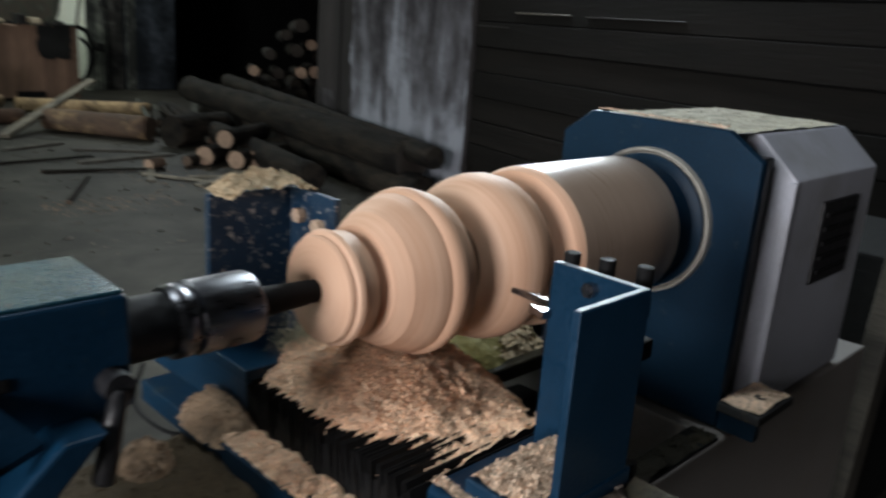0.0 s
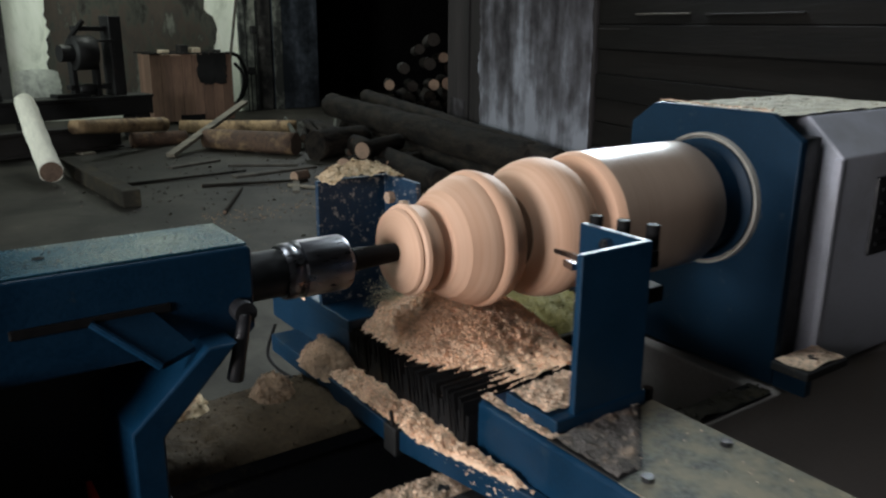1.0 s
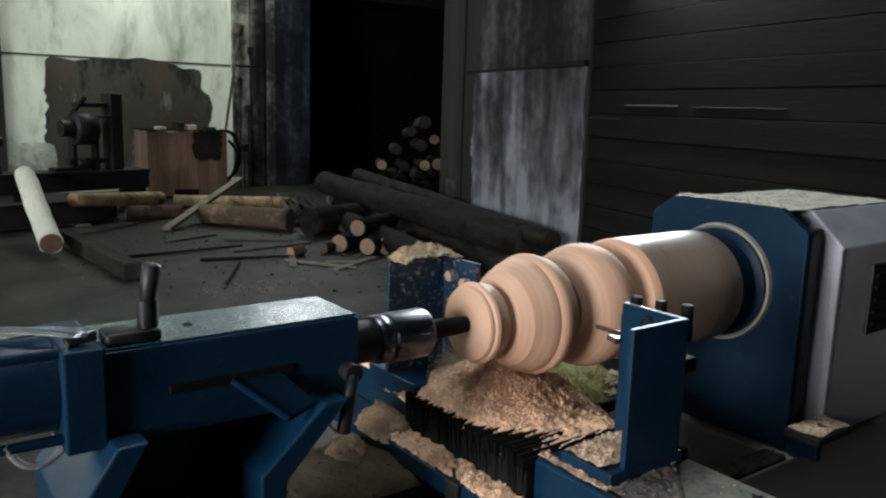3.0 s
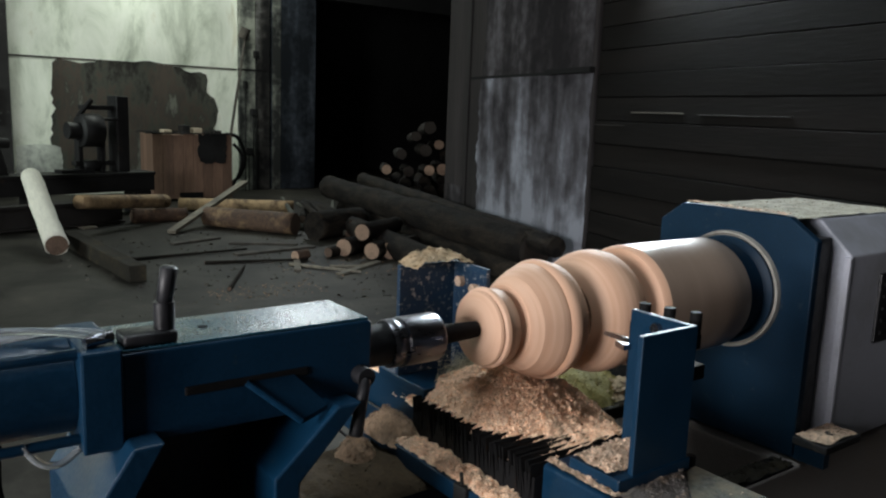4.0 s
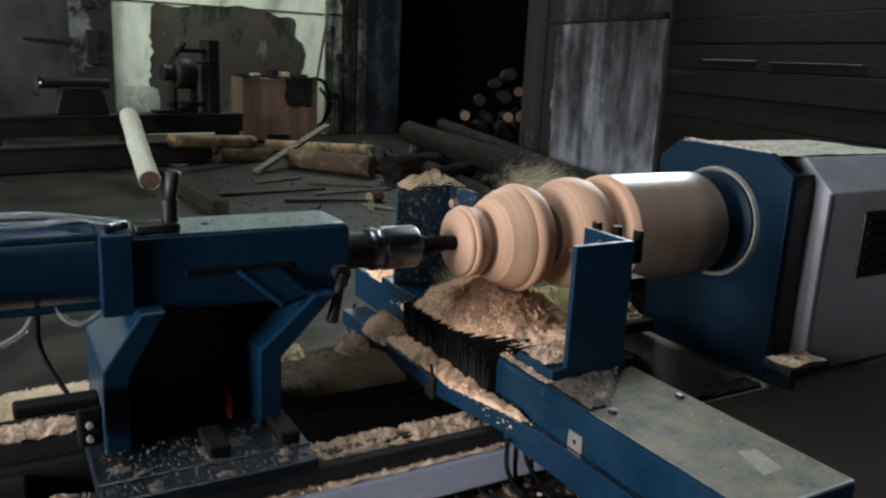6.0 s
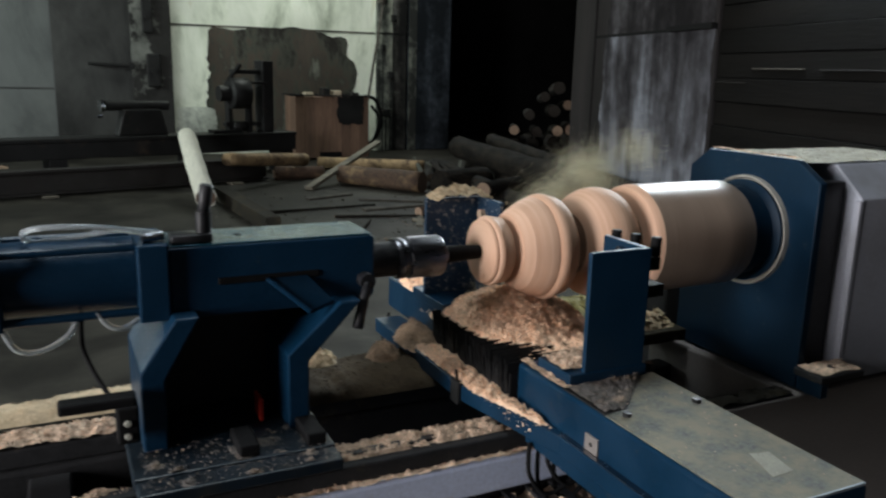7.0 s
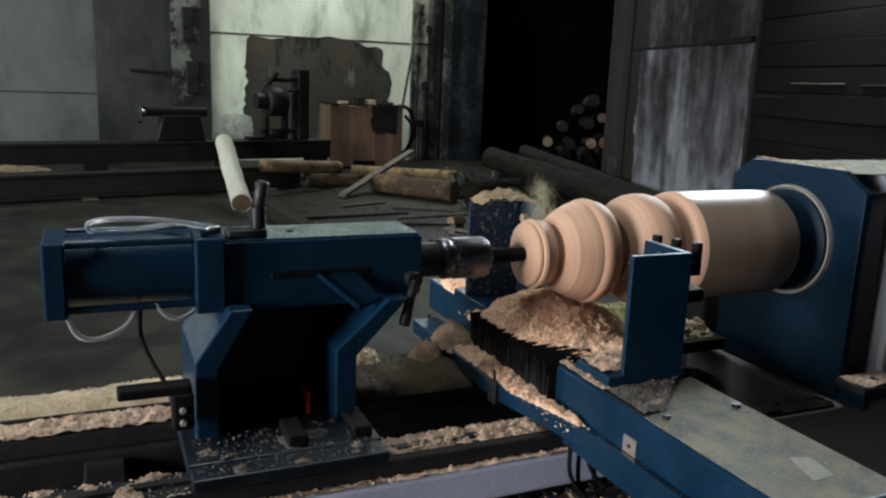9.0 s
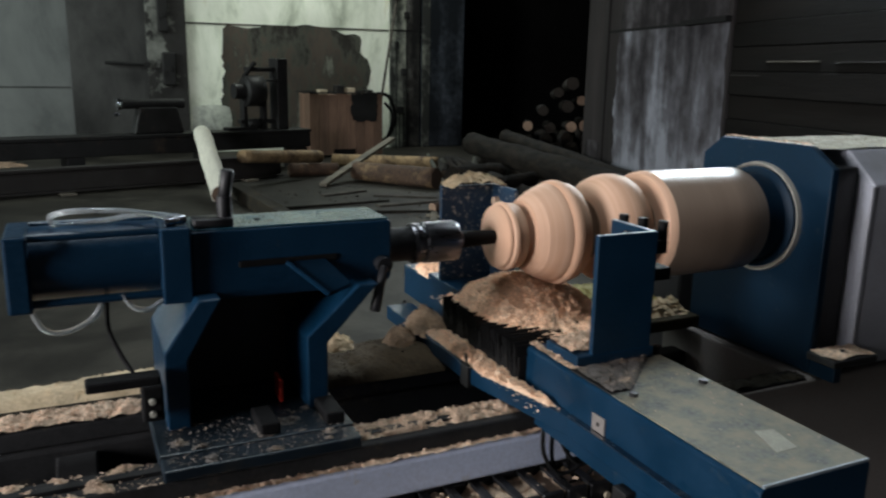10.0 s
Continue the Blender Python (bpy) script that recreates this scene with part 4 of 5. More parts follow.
moving.append(heap("chip_layer", "chips caught between the bellows pleats", -0.03, 0.16, -0.174, 0.0, lambda u, v: 0.009 + 0.014 * min(1.0, u * 1.6) + 0.004 * noise.noise(Vector((u * 9, v * 9, 1))), 0.935, CHIP, 3500, 0.0026, 43, 0.005, 0.005, 60))
moving.append(heap("chip_layer", "pale chips along the side rail", -0.083, -0.034, -0.30, 0.11, lambda u, v: (0.002 + 0.006 * bump2(u, 0.5) + 0.006 * u ** 3 * min(1, v * 2)) * (0.7 + 0.6 * noise.noise(Vector((v * 14, 3, 1)))) if u > 0.95 - 2.1 * v else 0.0, 0.8885, CHIP, 4200, 0.0024, 13, 0.006, 0.004, 70))
moving.append(heap("chip_layer", "chips on the slide's rear step", -0.008, 0.118, -0.29, -0.222, lambda u, v: 0.003 + 0.008 * bump2(u, v), 0.9735, DUST, 1800, 0.0026, 14, 0.005, 0.004, 60))
moving.append(heap("chip_layer", "strip of pale chips on the slide's edge", -0.0245, -0.012, -0.31, -0.185, lambda u, v: 0.004, 0.9535, DUST, 400, 0.0025, 24, 0.003, 0.004, 60))
moving.append(heap("chip_layer", "grey dust before the tool post", -0.02, 0.12, -0.405, -0.308, lambda u, v: 0.003 if v > 1.25 * u - 0.25 else 0.0, 0.9555, GREYDUST, 700, 0.002, 15, 0.003, 0.005, 80))
heap("chip_heap", "crumbly chips heaped on the rear tool post", -0.043, 0.084, 0.15, 0.203, lambda u, v: 0.018 * bump2(u, 0.5, 0.7) * (0.4 + 0.6 * v) + 0.002, 1.1685, YELLOWDUST, 1800, 0.0022, 16, 0.006, 0.005, 50).location = (0.029, 0, 0)
heap("chip_heap", "chips banked against the rear slide", -0.035, 0.05, 0.20, 0.40, lambda u, v: 0.028 * bump2(u, v), 0.9515, CHIP, 1600, 0.003, 18, 0.01, 0.006, 40).location = (0.029, 0, 0)
moving.append(heap("chip_dusting", "fine dust and flecks on the slide cover", -0.02, 0.145, -0.68, -0.36, lambda u, v: 0.0, 0.9557, DUST, 120, 0.0014, 41, 0.0, 0.02, 30))
moving.append(heap("chip_heap", "rounded tan mound of dust on the rear of the rail", -0.098, -0.022, 0.085, 0.225, lambda u, v: 0.040 * bump2(u, v, 0.8), 0.882, TANDUST, 900, 0.0022, 42, 0.010, 0.005, 40))
# chips on the bed
heap("chip_heap", "pale chips heaped along the front rail", -0.325, 0.02, -0.200, -0.150, lambda u, v: (0.004 + 0.010 * u) * bump2(0.5, v, 0.6) * (0.55 + 0.9 * noise.noise(Vector((u * 13, 0, 5)))) + 0.001, 0.846, DUST, 3600, 0.0026, 19, 0.006, 0.004, 60)
heap("chip_layer", "chips scattered along the front rail", -1.2, -0.615, -0.22, -0.15, lambda u, v: 0.007 * noise.noise(Vector((u * 18, v * 2.5, 8))), 0.846, DUST, 3000, 0.0022, 20, 0.004, 0.006, 50)
heap("chip_layer", "chips on the beam below the rail", -0.7, 0.0, -0.2275, -0.2155, lambda u, v: 0.003, 0.8145, DUST, 700, 0.003, 21, 0.003, 0.008, 60)
heap("chip_heap", "pale chips over the rear rail", -1.3, -0.60, 0.028, 0.085, lambda u, v: 0.004 + 0.012 * bump2(0.5, v) * (0.4 + 1.1 * noise.noise(Vector((u * 16, v * 2, 2)))), 0.846, DUST, 3200, 0.003, 22, 0.006, 0.005, 45)
heap("sawdust_heap", "long bank of pale yellowish sawdust behind the rear rail", -1.5, -0.52, 0.115, 0.2, lambda u, v: (0.010 + 0.020 * u ** 3) * bump2(0.5, v, 0.6) * min(1, (1 - u) * 14), 0.845, YELLOWDUST, 1500, 0.0025, 23, 0.006, 0.010, 20)
heap("chip_layer", "chips on the tailstock base plate", -0.60, -0.335, -0.175, -0.09, lambda u, v: 0.005 * noise.noise(Vector((u * 9, v * 3, 4))) - 0.001, 0.8668, GREYDUST, 1300, 0.002, 25, 0.002, 0.006, 50)
heap("chip_layer", "grey dusty chips along the tailstock skirt", -0.605, -0.335, -0.218, -0.182, lambda u, v: 0.004 * noise.noise(Vector((u * 12, v * 2, 6))) - 0.001, 0.8645, GREYDUST, 800, 0.0018, 29, 0.002, 0.006, 50)
heap("chip_dusting", "dark flecks and dust on the tailstock top", -0.50, -0.24, -0.05, 0.05, lambda u, v: 0.0, 1.1605, GREYDUST, 130, 0.0016, 44, 0.0, 0.02, 30)
shelf = tagged(finish(box(-1.6, 0.12, 0.11, 0.215, 0.815, 0.844, 0.004), "shelf_board", DARKBOARD), "dusty wooden board along the back of the bed", "board")
tagged(finish(box(0.125, 0.625, 0.11, 0.40, 0.815, 0.844, 0.004), "shelf_board", DARKBOARD), "wide dusty wooden board behind the slide", "board")
heap("sawdust_heap", "dark brown dust banked over the rear rail", -0.34, 0.06, 0.012, 0.212, lambda u, v: 0.026 * bump2(0.5, v, 0.5) * (0.75 + 0.5 * noise.noise(Vector((u * 4, v * 2, 3)))), 0.846, BROWNDUST, 700, 0.003, 26, 0.006, 0.008, 25)
heap("sawdust_heap", "small pale yellow heap of sawdust on the board", -0.295, -0.215, 0.135, 0.205, lambda u, v: 0.024 * bump2(u, v, 0.8), 0.8605, YELLOWDUST, 700, 0.003, 27, 0.010, 0.006, 40)
heap("chip_heap", "lump of orange chips behind the rail", -0.155, -0.09, 0.11, 0.185, lambda u, v: 0.032 * bump2(u, v, 0.8), 0.862, TANDUST, 700, 0.0022, 45, 0.012, 0.005, 45)
heap("sawdust_heap", "dark yellow-green sawdust mound behind the slide", 0.20, 0.60, 0.12, 0.34, lambda u, v: 0.062 * bump2(u, v, 0.7), 0.8442, GREENDUST, 2500, 0.003, 12, 0.008, 0.008, 18)
heap("chip_strands", "curled yellowish shavings beside the slide", 0.44, 0.62, 0.13, 0.2, lambda u, v: 0.03 * bump2(u, v), 0.8442, YELLOWDUST, 260, 0.010, 28, 0.01, 0.012, 30, "shavings")

# drag chain below the beam
chain = thing("drag_chain", "black cable drag chain strewn with chips", "drag chain")
for k in range(26):
    x = -1.0 + k * 0.045
    part("link", joined(box(x, x + 0.04, -0.300, -0.290, 0.70, 0.745, 0.003), box(x, x + 0.04, -0.215, -0.205, 0.70, 0.745, 0.003), box(x, x + 0.016, -0.29, -0.215, 0.738, 0.745, 0.002), box(x, x + 0.04, -0.29, -0.215, 0.70, 0.705)), BLACK, chain)
    part("rivet", rod((x + 0.03, -0.302, 0.722), (x + 0.03, -0.306, 0.722), 0.006, 10), PALEWOOD, chain)
part("chain_tray", box(-1.1, 0.25, -0.31, -0.2, 0.688, 0.699, 0.002), OILED, chain)
part("tray_bracket", box(-0.45, -0.43, -0.31, -0.2, 0.3, 0.688, 0.002), OILED, chain)
heap("chip_layer", "chips caught in the drag chain", -1.0, 0.15, -0.29, -0.215, lambda u, v: 0.030 + 0.014 * noise.noise(Vector((u * 50, 0, 0))), 0.705, DUST, 900, 0.005, 30, 0.012, 0.011, 50)
part("plywood_panel", box(-0.6, 0.26, -0.2, -0.185, 0.1, 0.55, 0.003), PALEWOOD, bed, "plywood panel below the bed")
loom = thing("cable_loom", "black cables looping down from the slide", "cables")
for k, (dx, dz) in enumerate(((0.0, 0.0), (0.018, -0.02), (0.036, 0.01), (0.05, -0.03))):
    part("cable", tube([(-0.02 + dx, -0.235, 0.835), (-0.03 + dx, -0.255, 0.79 + dz), (0.0 + dx, -0.265, 0.755 + dz), (0.05 + dx, -0.262, 0.775 + dz), (0.07 + dx, -0.25, 0.83)], 0.0038), RUBBER_AND_SHADE, loom, "", True)
rear_cable = tagged(finish(tube([(-0.045, 0.44, 0.85), (-0.07, 0.42, 0.80), (-0.06, 0.34, 0.785), (-0.03, 0.28, 0.80)], 0.003), "cable", RUBBER_AND_SHADE, None, "", True), "thin black cable looping behind the slide", "cable")
rear_cable.location = (0.045, -0.02, 0.012)

# ---- the workshop behind ----


def log(name, label, p, q, r, bark, group="", r2=None, seed=0, end=CUT, category="log"):
    """A round log from p to q with an uneven skin and a sawn end."""
    rng = random.Random(seed)
    p, q = Vector(p), Vector(q)
    n = (q - p).length
    bm = bmesh.new()
    rings = []
    steps, seg = max(10, int(n / 0.14)), 24
    for i in range(steps + 1):
        a = n * i / steps
        rad = r + ((r2 or r) - r) * i / steps
        ring = []
        for k in range(seg):
            w = 2 * math.pi * k / seg
            f = 1 + 0.10 * noise.noise(Vector((math.cos(w) * 1.5, math.sin(w) * 1.5, a * 1.7 + seed * 7.3)))
            f += 0.07 * noise.fractal(Vector((math.cos(w) * 4, math.sin(w) * 4, a * 5 + seed * 3.7)), 0.6, 2.0, 4)
            ring.append(bm.verts.new((math.cos(w) * rad * f, math.sin(w) * rad * f, a)))
        rings.append(ring)
    for u, v in zip(rings, rings[1:]):
        for k in range(seg):
            bm.faces.new((u[k], u[(k + 1) % seg], v[(k + 1) % seg], v[k]))
    bm.faces.new(rings[0])
    bm.faces.new(rings[-1])
    ob = finish(bm, name, bark, None, "", False)
    for f in ob.data.polygons:
        f.use_smooth = len(f.vertices) == 4
    ob.matrix_world = Matrix.Translation(p) @ (q - p).to_track_quat("Z", "Y").to_matrix().to_4x4()
    tagged(ob, label, category, group)
    me = bpy.data.meshes.new("sawn_end")
    b2 = turned([(-0.004, r * 0.94), (0.002, r * 0.94)], 24, "z")
    bmesh.ops.recalc_face_normals(b2, faces=b2.faces)
    b2.to_mesh(me)
    b2.free()
    me.materials.append(end)
    e = new("sawn_end", me)
    e.parent = ob
    return ob


log("pale_log", "pale smooth debarked log propped on a beam", (0.62, 6.75, 0.13), (0.72, 8.55, 0.585), 0.10, PALELOG, "", 0.10, 1, CUT_BROWN)
tagged(finish(box(-0.07, 0.07, -0.0, 1.95, 0, 0.14, 0.01, pose(0.98, 5.5, 0, 0, 0, 3)), "timber_beam", DARKBOARD), "weathered square timber lying on the floor", "timber")

# cut logs lying with their ends to the lathe
G = "cut logs on the floor"
for i, (x, y, z) in enumerate(((3.02, 5.82, 0.09), (3.17, 5.54, 0.09), (3.36, 5.51, 0.085), (3.17, 5.73, 0.245))):
    log("log", "short round log with a sawn end", (x, y, z), (x + 0.62, y + 0.36, z), 0.089 - 0.005 * (i % 2), BARK, G, None, 10 + i)
log("log", "short stub of round log on the floor", (2.49, 5.8, 0.05), (2.64, 5.86, 0.05), 0.05, BARE_OLD, G, None, 15)
log("log", "short stub of round log on the floor", (2.86, 5.84, 0.05), (3.0, 5.9, 0.05), 0.05, BARK, G, None, 16, CUT_BROWN)
# long dark trunks along the wall
log("trunk", "long dark barked trunk lying across others", (3.72, 3.85, 0.33), (4.42, 8.75, 0.37), 0.165, BARK, "trunks by the wall", 0.15, 21, BARE_DARK)
log("trunk", "long dark barked trunk lying on the floor", (3.25, 4.5, 0.12), (4.05, 8.6, 0.12), 0.12, BARK, "trunks by the wall", 0.11, 22, BARK)
log("trunk", "long dark barked trunk lying on the floor", (3.62, 3.6, 0.13), (4.42, 8.3, 0.13), 0.13, BARK, "trunks by the wall", 0.13, 23, BARK)
log("trunk", "thinner trunk lying against the wall", (3.62, 3.5, 0.42), (4.95, 8.75, 0.46), 0.085, BARK, "trunks by the wall", 0.09, 24, BARK)
for k in range(9):
    trng = random.Random(300 + k)
    x0, y0 = trng.uniform(3.35, 3.75), trng.uniform(6.3, 7.6)
    log("branch", "thin crooked dark branch lying by the trunks", (x0, y0, trng.uniform(0.06, 0.24)), (x0 + trng.uniform(0.1, 0.8), y0 + trng.uniform(0.9, 2.2), trng.uniform(0.06, 0.3)), trng.uniform(0.025, 0.05), BARK if k % 3 else GREYBARK, "branches by the trunks", 0.025, 300 + k, CUT_BROWN, "branch")
# stack in the dark store
srng = random.Random(4)
spots = [(4.86, 0.66), (5.70, 0.99), (5.55, 0.64), (5.77, 0.65), (5.09, 0.86), (5.21, 0.63), (5.32, 1.10), (5.54, 1.22), (5.48, 0.91), (5.0, 0.46), (5.3, 0.45), (5.62, 0.46), (5.9, 0.47), (5.95, 0.83)]
# ends from the fifth on are darker, for shade in the store
for i, (x, z) in enumerate(spots):
    log("log", "round log with a sawn end in a stack", (x, 8.0 if i < 9 else 8.2, z), (x + 0.62, 8.0 + 1.05, z + srng.uniform(-0.07, -0.03)), 0.078 + srng.uniform(-0.012, 0.010), BARK, "log stack in the store", None, 40 + i, CUT if i < 4 else BARE_DARK if i < 9 else BARK)
for k in range(6):
    log("log", "round log at the bottom of the stack", (4.75 + 0.24 * k, 8.06, 0.12 if k % 2 else 0.13), (6.35 + 0.24 * k, 10.26, 0.12), 0.12, BARK, "log stack in the store", None, 60 + k, BARK)
for k in range(5):
    log("log", "round log low in the stack", (4.87 + 0.24 * k, 8.03, 0.325), (6.47 + 0.24 * k, 10.23, 0.325), 0.1, BARK, "log stack in the store", None, 70 + k, BARK)
# debarked poles in front of the crate
log("pole_log", "half-peeled log lying over a beam end", (1.06, 7.95, 0.37), (2.2, 8.75, 0.25), 0.075, BARE, "logs before the bin", 0.08, 31, BARE)
log("pole_log", "half-peeled log lying on the floor", (2.67, 9.69, 0.085), (3.99, 8.97, 0.085), 0.085, BARE, "logs before the bin", 0.085, 32)
log("pole_log", "dark half-peeled log lying on the floor", (1.81, 8.77, 0.08), (2.45, 8.76, 0.08), 0.085, BARE_OLD, "logs before the bin", 0.08, 34, CUT_BROWN)
log("pole_log", "thick reddish half-peeled log on the floor", (3.18, 7.24, 0.12), (2.51, 8.2, 0.12), 0.125, BARE_OLD, "logs before the bin", 0.115, 33, CUT_BROWN)
log("stump", "dark short butt of a trunk on the floor", (3.20, 6.82, 0.15), (3.93, 7.09, 0.15), 0.155, BARK, "logs before the bin", 0.15, 35, BARK)
tagged(finish(box(-0.05, 0.05, 0, 1.85, -0.02, 0.02, 0.004, Matrix.Translation((1.95, 7.75, 0.03)) @ (Vector((1.05, 0.95, 0.32))).to_track_quat("Y", "Z").to_matrix().to_4x4()), "plank", PLANK), "weathered plank leaning on a log", "plank")
for x, y, w, l, a in ((2.1, 6.3, 0.05, 0.9, -83), (1.75, 7.1, 0.04, 0.6, -70), (2.55, 5.05, 0.035, 0.7, -60), (2.3, 5.35, 0.03, 0.5, -25), (3.55, 7.1, 0.06, 0.8, -75), (2.9, 6.6, 0.04, 0.7, 60)):
    tagged(finish(box(-w, w, 0, l, 0.001, 0.022, 0.003, pose(x, y, 0, 0, 0, a)), "offcut", DARKTIMBER if w > 0.036 else PLANK), "thin wood offcut lying on the floor", "offcut", "offcuts on the floor")
heap("bark_litter", "bark scraps and dust strewn on the floor", 0.6, 4.0, 3.6, 7.8, lambda u, v: 0.0, 0.0, DARKTIMBER, 900, 0.022, 33, 0, 0.2, 5, "litter")
heap("sawdust_smear", "loose pale sawdust strewn on the floor", 1.3, 2.2, 4.55, 5.0, lambda u, v: 0.0, 0.0, TANDUST, 190, 0.012, 37, 0.0, 0.1, 9, "sawdust")
heap("sawdust_smear", "loose chips strewn before the cut logs", 2.2, 3.4, 5.0, 5.9, lambda u, v: 0.0, 0.0, TANDUST, 190, 0.014, 38, 0.0, 0.1, 9, "sawdust")
for p, q in (((2.35, 5.62), (2.75, 5.02)), ((2.62, 5.35), (2.9, 5.25)), ((1.5, 4.9), (1.95, 5.7)), ((1.0, 6.4), (2.3, 6.5)), ((1.7, 6.0), (2.6, 5.75))):
    log("stick", "thin bent stick lying on the floor", (*p, 0.016), (*q, 0.02), 0.016, PLANK if p[0] > 2 else BARK, "sticks on the floor", 0.01, int(p[0] * 50), CUT_BROWN, "stick")

# crate with tools on it
crate = thing("wooden_crate", "red-brown boarded bin with a dark rim", "bin")
cx0, cx1, cy0, cy1, cz = 2.6, 3.82, 10.7, 11.35, 0.98
part("body", box(cx0 + 0.06, cx1 - 0.06, cy0 + 0.02, cy1 - 0.02, 0.04, cz - 0.02), CRATE, crate)
for k in range(8):
    u0 = cx0 + (cx1 - cx0) * k / 8
    part("board", box(u0 + 0.004 + 0.02 * (4 - k) / 4, u0 + (cx1 - cx0) / 8 - 0.004 + 0.02 * (4 - k) / 4, cy0 - 0.005, cy0 + 0.02, 0.04, cz - 0.01 * (k % 3), 0.004), CRATE, crate)
for k in range(4):
    part("board", box(cx0 + 0.035, cx0 + 0.06, cy0 + 0.02 + 0.155 * k, cy0 + 0.165 + 0.155 * k, 0.04, cz - 0.01, 0.004), CRATE, crate)
part("rim", joined(box(cx0 - 0.08, cx1 + 0.02, cy0 - 0.03, cy0 + 0.01, cz, cz + 0.02, 0.004), box(cx0 - 0.02, cx1 + 0.02, cy1 - 0.03, cy1, cz, cz + 0.02, 0.004)), IRON, crate, "dark metal rim")
part("cloth", ragged(3.28, 3.72, 0.55, 0.99, cy0 - 0.004, 12.0, 0.2, 40), IRON, crate, "dark rag hanging over the edge")
# black plate on the boards for the shade in the gap
part("gap", box(3.0, 3.35, cy0 - 0.012, cy0, 0.02, 0.13), RUBBER_AND_SHADE, crate, "gap at the foot, its shade as a black plate")
for i, (x, h) in enumerate(((2.85, 0.05), (3.12, 0.12), (3.3, 0.08), (3.6, 0.05))):
    tagged(finish(box(x, x + 0.12, 10.9, 11.1, cz - 0.021, cz + h, 0.01), "tool_box", IRON if i % 2 else PALEWOOD), "small tool lying on the bin", "tool")

# old iron lathe along the back wall
old = thing("old_lathe", "long old dark iron lathe bed", "old lathe")
rot = pose(0.0, 9.15, 0, 0, 0, 13)


def part_at(name, bm, material, parent, label="", m=rot, smooth=False):
    bmesh.ops.transform(bm, matrix=m, verts=bm.verts)
    return part(name, bm, material, parent, label, smooth)


part_at("bed", joined(box(-5.0, 2.35, -0.12, 0.22, 0.30, 0.50, 0.01), box(-5.0, 2.35, -0.15, 0.25, 0.50, 0.54, 0.006)), IRON, old)
for x in (-4.0, -2.4, -0.8, 0.8, 2.1):
    part_at("leg", box(x, x + 0.2, -0.12, 0.22, 0.0, 0.30, 0.01), IRON, old)
tstock = part_at("tailstock", joined(prism([(0.0, 0.54), (0.62, 0.54), (0.54, 0.86), (0.08, 0.86)], -0.05, 0.15, "y", 0.02), rod((-0.1, 0.05, 0.9), (0.65, 0.05, 0.9), 0.06, 18)), IRON, old, "dark iron tailstock")
part_at("handwheel", joined(rod((-0.12, 0.05, 0.9), (-0.16, 0.05, 0.9), 0.07, 18), rod((-0.16, -0.02, 0.78), (-0.22, -0.02, 0.78), 0.02, 10)), STEEL, tstock, "bright handwheel")
hstock = part_at("headstock", joined(box(1.90, 2.06, -0.05, 0.2, 0.54, 1.48, 0.015), box(1.40, 1.90, 0.02, 0.14, 0.62, 0.68, 0.01), box(1.44, 1.50, 0.02, 0.14, 0.54, 1.0, 0.008), box(1.72, 1.78, 0.02, 0.14, 0.54, 0.95, 0.008), box(1.5, 1.95, 0.02, 0.12, 1.30, 1.36, 0.01)), IRON, old, "tall dark iron upright")
part_at("pulley", joined(rod((1.45, 0.0, 1.05), (1.70, 0.0, 1.05), 0.2, 24, None, 0.01), rod((1.3, 0.0, 1.05), (1.45, 0.0, 1.05), 0.1, 20), rod((1.55, -0.04, 1.19), (1.95, -0.04, 1.19), 0.018, 10), rod((1.45, 0.02, 1.22), (1.62, 0.02, 1.42), 0.03, 10)), IRON, hstock, "belt pulley", rot, True)
part_at("motor", joined(rod((1.5, 0.05, 0.62), (1.7, 0.05, 0.62), 0.07, 20, None, 0.02), box(1.2, 1.6, -0.05, 0.15, 0.54, 0.58)), IRON, hstock, "small motor", rot, True)
beam = tagged(finish(joined(box(-5.2, 1.75, -0.07, 0.07, 0.02, 0.045, 0.004, pose(0.0, 8.35, 0, 0, 0, 14)), box(-5.2, 1.75, -0.012, 0.012, 0.045, 0.255, 0, pose(0.0, 8.35, 0, 0, 0, 14)), box(-5.2, 1.75, -0.08, 0.08, 0.255, 0.285, 0.004, pose(0.0, 8.35, 0, 0, 0, 14))), "steel_beam", RUSTBEAM), "long rusty steel beam lying on blocks", "beam")
for x in (-3.0, -0.9, 1.2):
    tagged(finish(box(x, x + 0.15, -0.2, 0.2, 0, 0.02, 0.003, pose(0.0, 8.35, 0, 0, 0, 14)), "block", PLANK), "wood block under a beam", "block")
heap("sawdust_heap", "sawdust lying along the old lathe", -2.6, -1.1, 8.1, 8.45, lambda u, v: 0.05 * bump2(u, v, 0.6), 0.286, TANDUST, 300, 0.012, 36, 0.02, 0.05, 8).matrix_world = pose(0.1, 0.15, 0, 0, 0, 1)
tagged(finish(joined(rod((-0.15, 11.94, 1.38), (0.42, 11.9, 1.36), 0.025, 12), rod((0.44, 11.95, 1.36), (0.44, 11.88, 1.36), 0.05, 14)), "wall_arm", IRON), "dark iron arm fixed to the wall pier", "bracket")
for x, z, w, h in ((0.62, 1.85, 0.16, 0.5), (0.66, 1.05, 0.2, 0.5)):
    tagged(finish(joined(box(x, x + w, 11.86, 11.94, z, z + h, 0.02), rod((x + w / 2, 11.86, z + h / 2), (x + w / 2, 11.83, z + h / 2), 0.04, 12)), "switch_gear", IRON), "black switch gear on the wall pier", "switch")
